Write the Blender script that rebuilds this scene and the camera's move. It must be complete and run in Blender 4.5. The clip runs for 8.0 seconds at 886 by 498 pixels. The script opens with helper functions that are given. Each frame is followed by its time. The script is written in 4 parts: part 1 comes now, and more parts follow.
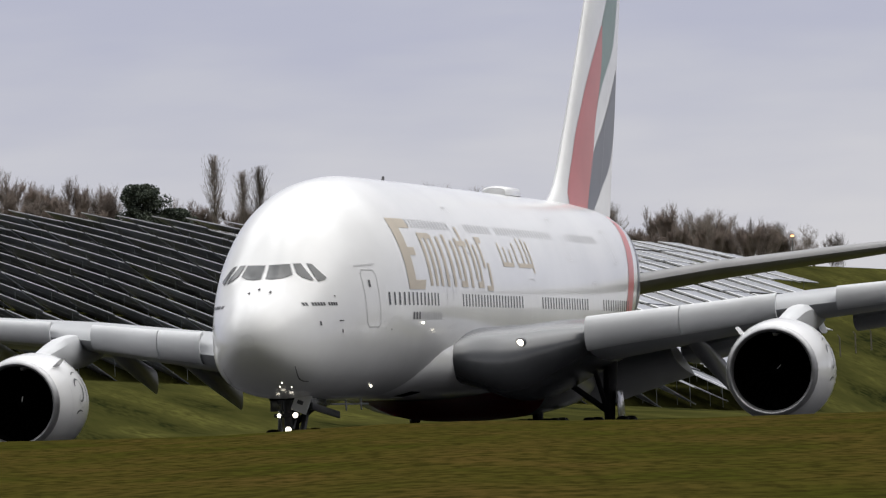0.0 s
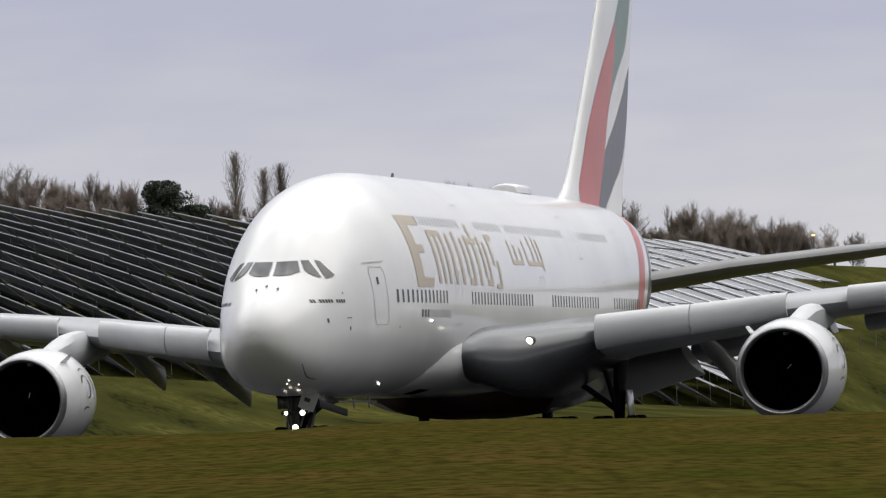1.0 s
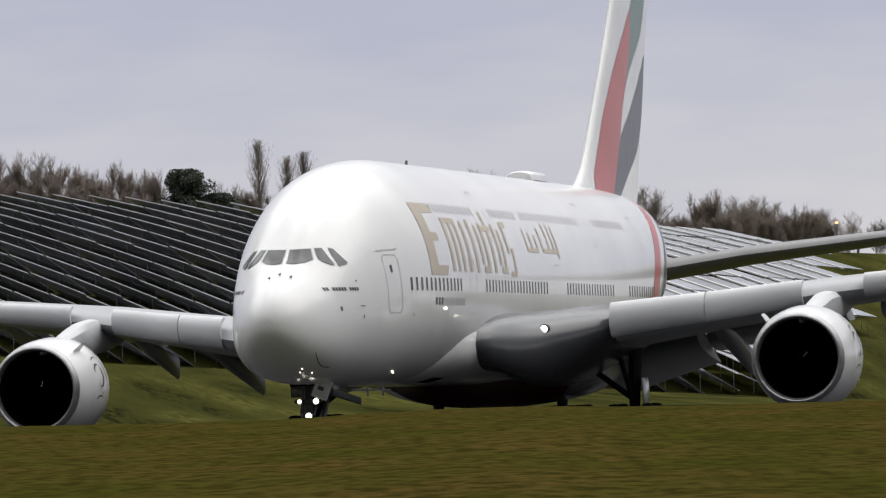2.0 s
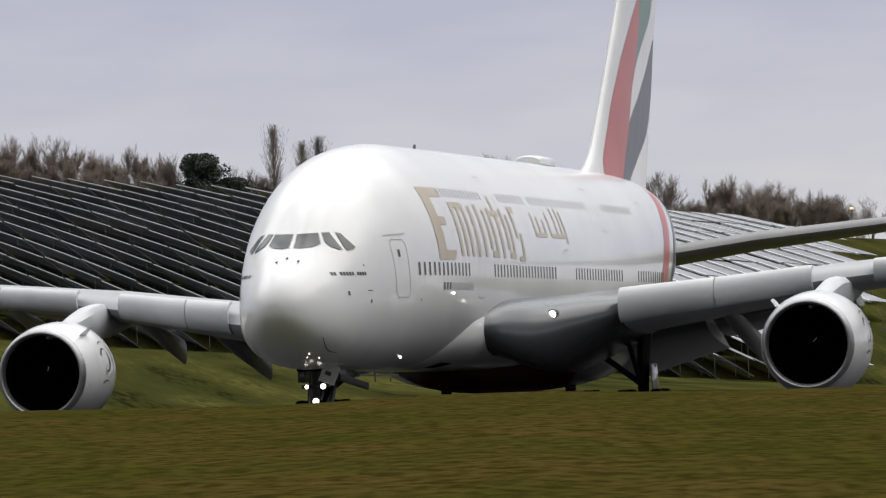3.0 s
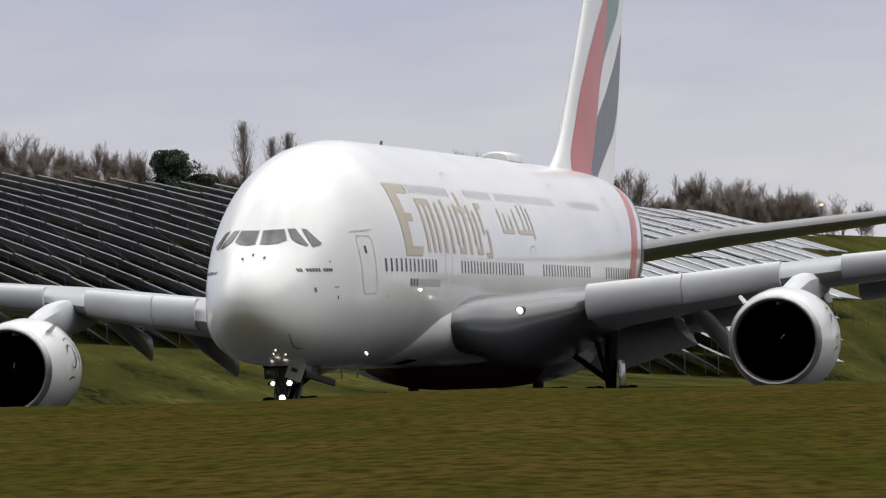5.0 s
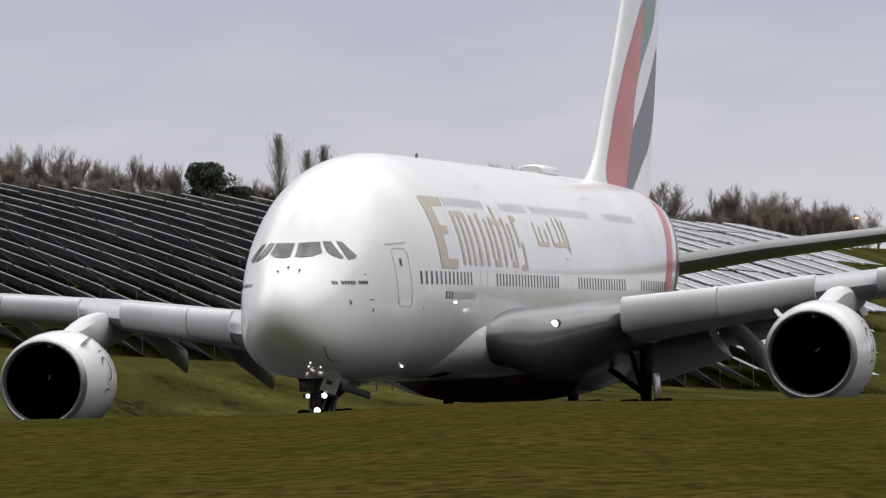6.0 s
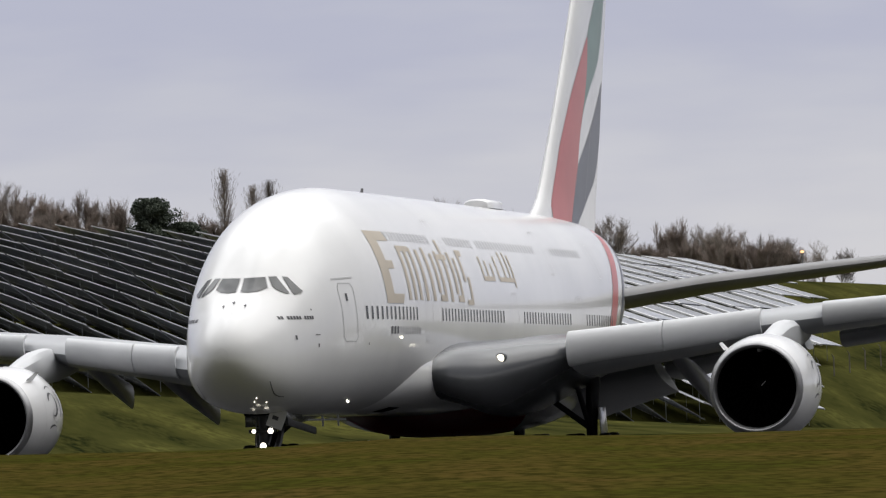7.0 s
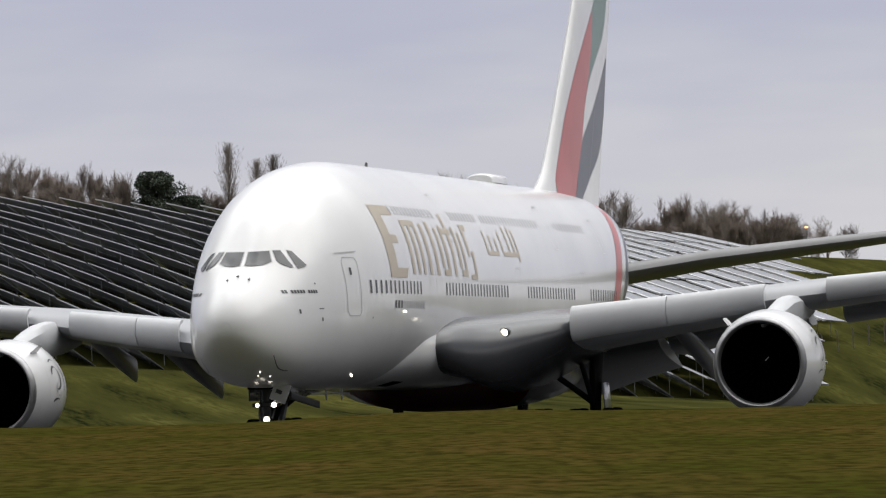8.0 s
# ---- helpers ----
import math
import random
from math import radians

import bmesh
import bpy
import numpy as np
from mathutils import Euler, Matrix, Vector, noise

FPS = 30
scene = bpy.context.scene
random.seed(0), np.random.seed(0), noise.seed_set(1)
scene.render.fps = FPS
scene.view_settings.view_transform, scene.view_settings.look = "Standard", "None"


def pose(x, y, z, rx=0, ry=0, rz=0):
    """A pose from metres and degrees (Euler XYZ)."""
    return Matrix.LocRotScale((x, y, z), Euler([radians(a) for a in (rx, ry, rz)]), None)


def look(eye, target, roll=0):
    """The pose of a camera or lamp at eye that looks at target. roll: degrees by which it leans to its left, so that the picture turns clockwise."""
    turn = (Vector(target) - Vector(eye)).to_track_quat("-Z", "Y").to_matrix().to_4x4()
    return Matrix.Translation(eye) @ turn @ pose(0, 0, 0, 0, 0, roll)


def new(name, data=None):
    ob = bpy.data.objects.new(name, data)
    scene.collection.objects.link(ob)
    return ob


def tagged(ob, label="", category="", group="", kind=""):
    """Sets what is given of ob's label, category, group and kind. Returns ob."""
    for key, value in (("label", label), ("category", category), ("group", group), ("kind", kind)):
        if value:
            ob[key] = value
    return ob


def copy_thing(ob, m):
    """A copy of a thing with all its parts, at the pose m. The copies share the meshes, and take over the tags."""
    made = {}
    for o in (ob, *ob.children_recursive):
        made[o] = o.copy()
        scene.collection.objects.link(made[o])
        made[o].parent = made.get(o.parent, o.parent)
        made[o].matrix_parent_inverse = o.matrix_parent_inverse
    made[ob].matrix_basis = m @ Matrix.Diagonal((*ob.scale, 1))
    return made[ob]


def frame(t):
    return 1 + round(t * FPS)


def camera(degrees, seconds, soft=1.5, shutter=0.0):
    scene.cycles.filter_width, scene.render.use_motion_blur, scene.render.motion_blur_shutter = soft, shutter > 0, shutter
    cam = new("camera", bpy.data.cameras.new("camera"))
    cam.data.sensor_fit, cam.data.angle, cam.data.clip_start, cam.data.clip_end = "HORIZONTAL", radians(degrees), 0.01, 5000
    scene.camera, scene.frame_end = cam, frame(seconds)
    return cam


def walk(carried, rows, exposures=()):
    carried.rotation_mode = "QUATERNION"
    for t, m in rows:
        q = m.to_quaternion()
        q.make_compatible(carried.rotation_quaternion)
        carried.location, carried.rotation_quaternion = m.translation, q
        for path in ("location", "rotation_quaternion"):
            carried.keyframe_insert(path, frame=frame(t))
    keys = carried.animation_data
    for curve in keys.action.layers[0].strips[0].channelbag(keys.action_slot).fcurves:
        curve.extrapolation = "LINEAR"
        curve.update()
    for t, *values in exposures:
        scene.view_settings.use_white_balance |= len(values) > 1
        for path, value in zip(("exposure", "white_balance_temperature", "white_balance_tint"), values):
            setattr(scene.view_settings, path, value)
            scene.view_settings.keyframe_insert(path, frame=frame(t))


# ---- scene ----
# ---- camera and its walk ----
cam = camera(9.0545, 8.0, soft=1.25)
EYE = (0.0, 0.0, 2.629)
# seconds, heading to the right of north, tilt up, roll of the picture (degrees)
AIM = [(0, .6953, 1.4653, -2.2844), (.5, .5687, 1.3818, -2.1801), (1, .4814, 1.4492, -2.0190), (1.5, .3357, 1.3771, -2.0382),
       (3, .0815, 1.1856, -1.9881), (3.5, .0001, 1.0202, -1.8555), (4, .2938, 1.1591, -1.9621), (4.5, .5119, 1.0962, -2.0134),
       (6, .0311, 1.2820, -1.8995), (6.5, .2953, 1.3244, -1.9736), (7, .6002, 1.6188, -2.0935), (7.5, .5050, 1.2595, -1.7764),
       (8, .5497, 1.3583, -1.9065)]


def aimed(az, el, roll):
    a, e = radians(az), radians(el)
    way = Vector((math.sin(a) * math.cos(e), math.cos(a) * math.cos(e), math.sin(e)))
    return look(EYE, Vector(EYE) + way * 100, roll)


walk(cam, [(t, aimed(a, e, r)) for t, a, e, r in AIM])

# ---- sky and sun ----
SUN_EL, SUN_AZ = 58.0, 88.0       # degrees; azimuth clockwise from north (+y)
world = bpy.data.worlds.new("overcast")
scene.world = world
world.use_nodes = True
wn, wl = world.node_tree.nodes, world.node_tree.links
wn.clear()
w_out, w_bg = wn.new("ShaderNodeOutputWorld"), wn.new("ShaderNodeBackground")
w_sky = wn.new("ShaderNodeTexSky")
w_sky.sky_type, w_sky.sun_disc = "NISHITA", False
w_sky.sun_elevation, w_sky.sun_rotation = radians(SUN_EL), radians(SUN_AZ)
w_dim = wn.new("ShaderNodeVectorMath")
w_dim.operation = "SCALE"
w_dim.inputs["Scale"].default_value = 0.10
w_tc, w_sep = wn.new("ShaderNodeTexCoord"), wn.new("ShaderNodeSeparateXYZ")
w_map = wn.new("ShaderNodeMapping")
w_map.inputs["Scale"].default_value = (13.0, 13.0, 62.0)
w_noise = wn.new("ShaderNodeTexNoise")
w_noise.inputs["Scale"].default_value, w_noise.inputs["Detail"].default_value = 1.9, 4.0
w_noise.inputs["Roughness"].default_value = 0.45
w_add = wn.new("ShaderNodeMath")
w_add.operation = "MULTIPLY_ADD"
w_add.inputs[1].default_value = 0.055
w_ramp = wn.new("ShaderNodeValToRGB")
for i, (p, c) in enumerate([(0.0, (.68, .67, .68)), (.045, (.65, .645, .685)), (.075, (.55, .555, .635)), (.10, (.475, .485, .605)), (.125, (.49, .50, .615)),
                            (.20, (.56, .56, .63)), (.40, (.85, .85, .88)), (.62, (2.9, 2.9, 2.9)), (1.0, (4.2, 4.2, 4.2))]):
    e = w_ramp.color_ramp.elements[i] if i < 2 else w_ramp.color_ramp.elements.new(p)
    e.position, e.color = p, (*c, 1)
w_mix = wn.new("ShaderNodeMixRGB")
w_mix.inputs["Fac"].default_value = 0.92
wl.new(w_tc.outputs["Generated"], w_sep.inputs[0])
wl.new(w_tc.outputs["Generated"], w_map.inputs["Vector"])
wl.new(w_map.outputs[0], w_noise.inputs["Vector"])
wl.new(w_noise.outputs["Fac"], w_add.inputs[0])
wl.new(w_sep.outputs["Z"], w_add.inputs[2])
wl.new(w_add.outputs[0], w_ramp.inputs["Fac"])
wl.new(w_sky.outputs[0], w_dim.inputs[0])
wl.new(w_dim.outputs[0], w_mix.inputs["Color1"])
wl.new(w_ramp.outputs[0], w_mix.inputs["Color2"])
# added dimming of the unseen sky behind the camera, to darken nose and belly
w_side, w_fall = wn.new("ShaderNodeMapRange"), wn.new("ShaderNodeVectorMath")
w_fall.operation = "SCALE"
w_side.inputs["From Min"].default_value, w_side.inputs["From Max"].default_value = -.45, .95
w_side.inputs["To Min"].default_value, w_side.inputs["To Max"].default_value = .19, 1.0
wl.new(w_sep.outputs["Y"], w_side.inputs["Value"])
w_big, w_dev, w_high, w_amt = wn.new("ShaderNodeTexNoise"), wn.new("ShaderNodeMath"), wn.new("ShaderNodeMapRange"), wn.new("ShaderNodeMath")
w_cloud = wn.new("ShaderNodeVectorMath")
w_big.inputs["Scale"].default_value, w_big.inputs["Detail"].default_value = 4.5, 4.0
w_dev.operation, w_dev.inputs[1].default_value = "SUBTRACT", .5
w_high.inputs["From Min"].default_value, w_high.inputs["From Max"].default_value, w_high.inputs["To Max"].default_value = .14, .45, 2.6
w_amt.operation, w_amt.inputs[2].default_value = "MULTIPLY_ADD", 1.0
w_cloud.operation = "SCALE"
wl.new(w_tc.outputs["Generated"], w_big.inputs["Vector"])
wl.new(w_big.outputs["Fac"], w_dev.inputs[0])
wl.new(w_sep.outputs["Z"], w_high.inputs["Value"])
wl.new(w_dev.outputs[0], w_amt.inputs[0])
wl.new(w_high.outputs[0], w_amt.inputs[1])
wl.new(w_mix.outputs[0], w_cloud.inputs[0])
wl.new(w_amt.outputs[0], w_cloud.inputs["Scale"])
wl.new(w_cloud.outputs[0], w_fall.inputs[0])
wl.new(w_side.outputs[0], w_fall.inputs["Scale"])
wl.new(w_fall.outputs[0], w_bg.inputs["Color"])
wl.new(w_bg.outputs[0], w_out.inputs["Surface"])
sun = new("sun", bpy.data.lights.new("sun", "SUN"))
sun.data.energy, sun.data.angle, sun.data.color = .8, radians(60), (1.0, .96, .91)
_az, _el = radians(SUN_AZ), radians(SUN_EL)
sun.matrix_world = look(Vector((math.sin(_az) * math.cos(_el), math.cos(_az) * math.cos(_el), math.sin(_el))) * 100, (0, 0, 0))
scene.view_settings.exposure = 0.0


# ---- materials ----
def material(name, colour, rough=.5, metal=0.0, vary=.1, scale=2.0, grain=0.0, grain_scale=30.0, second=None, coat=0.0, emit=0.0, detail=5.0, stretch=None, turned=0.0, per_object=0.0, spec=.5, fleck=None):
    """A surface whose colour drifts between colour and second by noise, with fine relief."""
    m = bpy.data.materials.new(name)
    m.use_nodes = True
    n, l = m.node_tree.nodes, m.node_tree.links
    b = n["Principled BSDF"]
    b.inputs["Roughness"].default_value, b.inputs["Metallic"].default_value = rough, metal
    b.inputs["Coat Weight"].default_value, b.inputs["Coat Roughness"].default_value = coat, .06
    b.inputs["Specular IOR Level"].default_value = spec
    tc = n.new("ShaderNodeTexCoord")
    src = tc.outputs["Object"]
    if stretch:
        mp = n.new("ShaderNodeMapping")
        mp.vector_type = "TEXTURE"
        mp.inputs["Scale"].default_value = [1 / v for v in stretch]
        mp.inputs["Rotation"].default_value = (0, 0, radians(turned))
        l.new(src, mp.inputs["Vector"])
        src = mp.outputs[0]
    no = n.new("ShaderNodeTexNoise")
    no.inputs["Scale"].default_value, no.inputs["Detail"].default_value = scale, detail
    l.new(src, no.inputs["Vector"])
    ra = n.new("ShaderNodeValToRGB")
    lo = second or tuple(c * (1 - vary) for c in colour)
    ra.color_ramp.elements[0].position, ra.color_ramp.elements[1].position = .35, .65
    ra.color_ramp.elements[0].color, ra.color_ramp.elements[1].color = (*lo, 1), (*colour, 1)
    l.new(no.outputs["Fac"], ra.inputs["Fac"])
    out = ra.outputs[0]
    if fleck:                                   # a second, finer scale of tufts
        f2, mx, r2 = n.new("ShaderNodeTexNoise"), n.new("ShaderNodeMixRGB"), n.new("ShaderNodeMapRange")
        f2.inputs["Scale"].default_value, f2.inputs["Detail"].default_value = fleck[0], 6
        r2.inputs["From Min"].default_value, r2.inputs["From Max"].default_value = .38, .66
        l.new(src, f2.inputs["Vector"])
        l.new(f2.outputs["Fac"], r2.inputs["Value"])
        l.new(r2.outputs[0], mx.inputs["Fac"])
        l.new(out, mx.inputs["Color1"])
        mx.inputs["Color2"].default_value = (*fleck[1], 1)
        out = mx.outputs[0]
    if per_object:
        oi, mu = n.new("ShaderNodeObjectInfo"), n.new("ShaderNodeMapRange")
        mu.inputs["To Min"].default_value, mu.inputs["To Max"].default_value = 1 - per_object, 1 + per_object
        l.new(oi.outputs["Random"], mu.inputs["Value"])
        sc = n.new("ShaderNodeVectorMath")
        sc.operation = "SCALE"
        l.new(out, sc.inputs[0])
        l.new(mu.outputs[0], sc.inputs["Scale"])
        out = sc.outputs[0]
    l.new(out, b.inputs["Base Color"])
    if grain:
        g, bu = n.new("ShaderNodeTexNoise"), n.new("ShaderNodeBump")
        g.inputs["Scale"].default_value, g.inputs["Detail"].default_value = grain_scale, 4
        l.new(src, g.inputs["Vector"])
        l.new(g.outputs["Fac"], bu.inputs["Height"])
        bu.inputs["Strength"].default_value, bu.inputs["Distance"].default_value = min(1, grain), .05
        l.new(bu.outputs[0], b.inputs["Normal"])
    if emit:
        b.inputs["Emission Color"].default_value, b.inputs["Emission Strength"].default_value = (*colour, 1), emit
    return m


M = {
    "white": material("white_paint", (.86, .86, .86), .23, vary=.05, scale=.22, second=(.78, .78, .79), coat=.4),
    "grey": material("grey_wing_paint", (.36, .37, .39), .38, vary=.12, scale=.5),
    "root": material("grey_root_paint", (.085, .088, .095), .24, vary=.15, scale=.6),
    # wing grey darkened: the tailplane's underside shade is put into the colour
    "tail": material("shadowed_tail_grey", (.19, .19, .195), .42, vary=.15, scale=.5),
    "slat": material("pale_slat_paint", (.60, .61, .63), .5, vary=.08, scale=.6),
    "metal": material("bare_metal", (.42, .42, .43), .42, 0.8, vary=.15, scale=3),
    "dark": material("dark_metal", (.035, .035, .038), .5, 0.3, vary=.3, scale=3),
    # the shadow inside openings, put into the colour as near-black without gloss
    "black": material("cavity_shadow_black", (.004, .004, .004), .9, vary=.3, spec=0.0),
    "tyre": material("tyre_rubber", (.02, .02, .02), .8, vary=.3, scale=6),
    "pane": material("dark_pane", (.10, .105, .11), .10, vary=.3, scale=.8),
    "cabin": material("cabin_window", (.075, .08, .085), .25, vary=.3, scale=.3),
    # upper deck windows, paler than the main deck's
    "pale_cabin": material("pale_cabin_window", (.46, .46, .46), .35, vary=.15, scale=.5),
    "gold": material("gold_livery", (.56, .49, .39), .4, vary=.08, scale=.5),
    "seam": material("panel_seam", (.52, .52, .53), .5, vary=.15),
    "mark": material("dark_marking", (.10, .10, .11), .5, vary=.2),
    # livery red with the washing-out by distance haze mixed into the colour
    "red": material("hazed_red_livery", (.60, .19, .19), .35, vary=.08, scale=.4),
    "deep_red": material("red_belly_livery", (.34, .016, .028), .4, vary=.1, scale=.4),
    "green": material("green_livery", (.19, .29, .27), .35, vary=.08, scale=.4),
    "slate": material("slate_livery", (.15, .16, .20), .35, vary=.1, scale=.4),
    "lamp": material("lamp_glow", (1.0, .93, .78), .3, emit=3.5),
    "glow": material("far_lamp_glow", (1.0, .55, .25), .3, emit=2.5),
    "grass": material("rough_grass", (.042, .043, .0075), .95, scale=.55, second=(.070, .049, .0135), grain=.6, grain_scale=14.0, detail=8, stretch=(.7, .26, 1), spec=.0, fleck=(6.0, (.026, .023, .0055))),
    # dark second colour, stretched along the panel rows, paints shadow bands on the grass
    "mown": material("mown_grass_shadow_bands", (.080, .078, .021), .95, scale=.20, second=(.010, .013, .005), detail=4, stretch=(1.0, .035, 1), turned=6, spec=.0, fleck=(2.2, (.040, .040, .012))),
    "asphalt": material("taxiway_asphalt", (.045, .045, .048), .9, scale=.4, vary=.2, grain=.5, spec=.1),
    "panel": material("solar_glass", (.20, .21, .25), .38, vary=.4, scale=.3, per_object=.3),
    "frame": material("aluminium_frame", (.76, .76, .76), .45, .1, vary=.2, scale=.5),
    "steel": material("galvanised_steel", (.35, .36, .37), .5, .4, vary=.2),
    # both bark colours are paled and greyed to hold the distance haze
    "bark": material("hazed_bark", (.37, .325, .295), .95, scale=.8, second=(.24, .21, .19), per_object=.25, spec=.05),
    "bark_b": material("hazed_reddish_twigs", (.36, .305, .275), .95, scale=.5, second=(.23, .192, .172), per_object=.25, spec=.05),
    "pine": material("pine_needles", (.15, .172, .135), .9, scale=.7, second=(.075, .092, .075), spec=.1),
    "wood": material("weathered_post", (.20, .18, .15), .9, vary=.3),
}


# ---- builders ----
def mesh(bm, name, mat, smooth=True):
    me = bpy.data.meshes.new(name)
    bmesh.ops.recalc_face_normals(bm, faces=bm.faces)
    bm.to_mesh(me)
    bm.free()
    me.materials.append(M[mat])
    if smooth:
        me.polygons.foreach_set("use_smooth", [True] * len(me.polygons))
        me.set_sharp_from_angle(angle=radians(38))
    return me


def part(name, bm, mat, parent=None, label="", smooth=True):
    ob = new(name, mesh(bm, name, mat, smooth) if isinstance(bm, bmesh.types.BMesh) else bm)
    if parent is not None:
        ob.parent = parent
    if label:
        ob["label"] = label
    return ob


def skin(rings, closed=True, caps=True, bm=None):
    """Faces between rings of points; every ring has the same count."""
    bm = bm or bmesh.new()
    vs = [[bm.verts.new(p) for p in r] for r in rings]
    n = len(rings[0])
    for a, b in zip(vs, vs[1:]):
        for i in range(n if closed else n - 1):
            j = (i + 1) % n
            bm.faces.new((a[i], a[j], b[j], b[i]))
    if caps and closed:
        bm.faces.new(vs[0])
        bm.faces.new(vs[-1])
    return bm


def tube(pts, radii, n=8, bm=None, caps=True):
    """A round rod along pts."""
    rings = []
    pts = [Vector(p) for p in pts]
    for i, p in enumerate(pts):
        d = (pts[min(i + 1, len(pts) - 1)] - pts[max(i - 1, 0)]).normalized()
        a = d.cross(Vector((0, 0, 1)) if abs(d.z) < .9 else Vector((1, 0, 0))).normalized()
        b = d.cross(a)
        r = radii[i] if hasattr(radii, "__len__") else radii
        rings.append([p + (a * math.cos(k * math.tau / n) + b * math.sin(k * math.tau / n)) * r for k in range(n)])
    return skin(rings, bm=bm, caps=caps)


def box(size, at=(0, 0, 0), bevel=.0, bm=None, turn=None):
    own = bmesh.new()
    m = Matrix.Translation(at) @ (turn or Matrix()) @ Matrix.Diagonal((*size, 1))
    bmesh.ops.create_cube(own, size=1, matrix=m)
    if bevel:
        bmesh.ops.bevel(own, geom=own.edges[:], offset=bevel, segments=2, affect="EDGES", profile=.5)
    if bm is None:
        return own
    tmp = bpy.data.meshes.new("tmp")
    own.to_mesh(tmp)
    own.free()
    bm.from_mesh(tmp)
    bpy.data.meshes.remove(tmp)
    return bm


def pchip(xs, ys, x):
    """Smooth interpolation with no overshoot."""
    xs, ys = np.asarray(xs, float), np.asarray(ys, float)
    h = np.diff(xs)
    d = np.diff(ys) / h
    m = np.zeros(len(xs))
    for i in range(1, len(xs) - 1):
        if d[i - 1] * d[i] > 0:
            w1, w2 = 2 * h[i] + h[i - 1], h[i] + 2 * h[i - 1]
            m[i] = (w1 + w2) / (w1 / d[i - 1] + w2 / d[i])
    m[0], m[-1] = d[0], d[-1]
    i = int(np.clip(np.searchsorted(xs, x) - 1, 0, len(h) - 1))
    t = (np.clip(x, xs[0], xs[-1]) - xs[i]) / h[i]
    return float((1 + 2 * t) * (1 - t) ** 2 * ys[i] + t * (1 - t) ** 2 * h[i] * m[i] + t * t * (3 - 2 * t) * ys[i + 1] + t * t * (t - 1) * h[i] * m[i + 1])


# ---- ground ----
CREST_Y, FOOT_Y = 850.0, 600.0
RUN = .090                        # how far a panel row runs sideways, in radians from the eye


def hill_elevation(az0, q):
    """Elevation (radians) of the panels' line on the hillside."""
    return radians(2.02) - .0889 * (az0 - radians(-3.39)) - (.24 * q + 1.5 * q * q)


def smooth01(t):
    t = min(1, max(0, t))
    return t * t * (3 - 2 * t)


def ground_z(x, y):
    if y >= FOOT_Y - 280:
        yy = min(CREST_Y, max(FOOT_Y, y))
        q = RUN * (CREST_Y - yy) / (CREST_Y - FOOT_Y)
        az0 = min(.22, max(-.22, x / yy - q))
        hz = EYE[2] + yy * hill_elevation(az0, q) - 2.6
        if y < FOOT_Y:
            hz *= smooth01((y - FOOT_Y + 280) / 280)
        if y > CREST_Y:
            hz -= (y - CREST_Y) * .012
        return hz
    if y > 150:
        return 0.0
    crest = 2.005 - .018 * min(30, max(0, x)) + .05 * math.sin(x * .21) + .03 * math.sin(x * .67 + 1)
    if y > 112:
        return crest * (1 - smooth01((y - 112) / 36))
    return 1.0 + (crest - 1.0) * smooth01((y + 20) / 132) if y > -20 else 1.0


def build_ground():
    ys = list(np.linspace(-400, 20, 12)) + list(np.linspace(26, 150, 64)) + list(np.linspace(156, 320, 14)) + list(np.linspace(332, 860, 56)) + [900, 960, 1050, 1200, 1500, 2100, 3200, 4900]
    verts, faces = [], []
    nx = 121
    for y in ys:
        half = max(60, abs(y) * .16 + 30) * (1 if y < 900 else 2.2)
        for i in range(nx):
            u = 2 * i / (nx - 1) - 1
            x = half * (u * .55 + .45 * u ** 3) * (1 if abs(u) < .97 else 14)
            z = ground_z(x, y)
            if 20 < y < 150:
                z += .035 * noise.noise(Vector((x * .5, y * .35, 0))) + .02 * noise.noise(Vector((x * 1.7, y * 1.1, 4)))
            elif y > 330:
                z += .25 * noise.noise(Vector((x * .05, y * .03, 0)))
            verts.append((x, y, z))
    for j in range(len(ys) - 1):
        for i in range(nx - 1):
            a = j * nx + i
            faces.append((a, a + 1, a + nx + 1, a + nx))
    me = bpy.data.meshes.new("ground")
    me.from_pydata(verts, [], faces)
    me.materials.append(M["grass"])
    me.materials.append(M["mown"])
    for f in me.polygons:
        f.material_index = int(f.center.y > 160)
        f.use_smooth = True
    tagged(new("ground", me), "rough green and brown airfield grass rising to a bank", "ground", kind="structure")


build_ground()
bm = bmesh.new()
path = [(-140, 172), (-60, 190), (0, 205), (60, 214), (160, 222)]
skin([[(x, y - 14, .012), (x, y + 34, .012), (x, y + 34, -.3), (x, y - 14, -.3)] for x, y in path], bm=bm)
tagged(part("road", bm, "asphalt", smooth=False), "grey asphalt taxiway under the airliner", "taxiway", kind="structure")

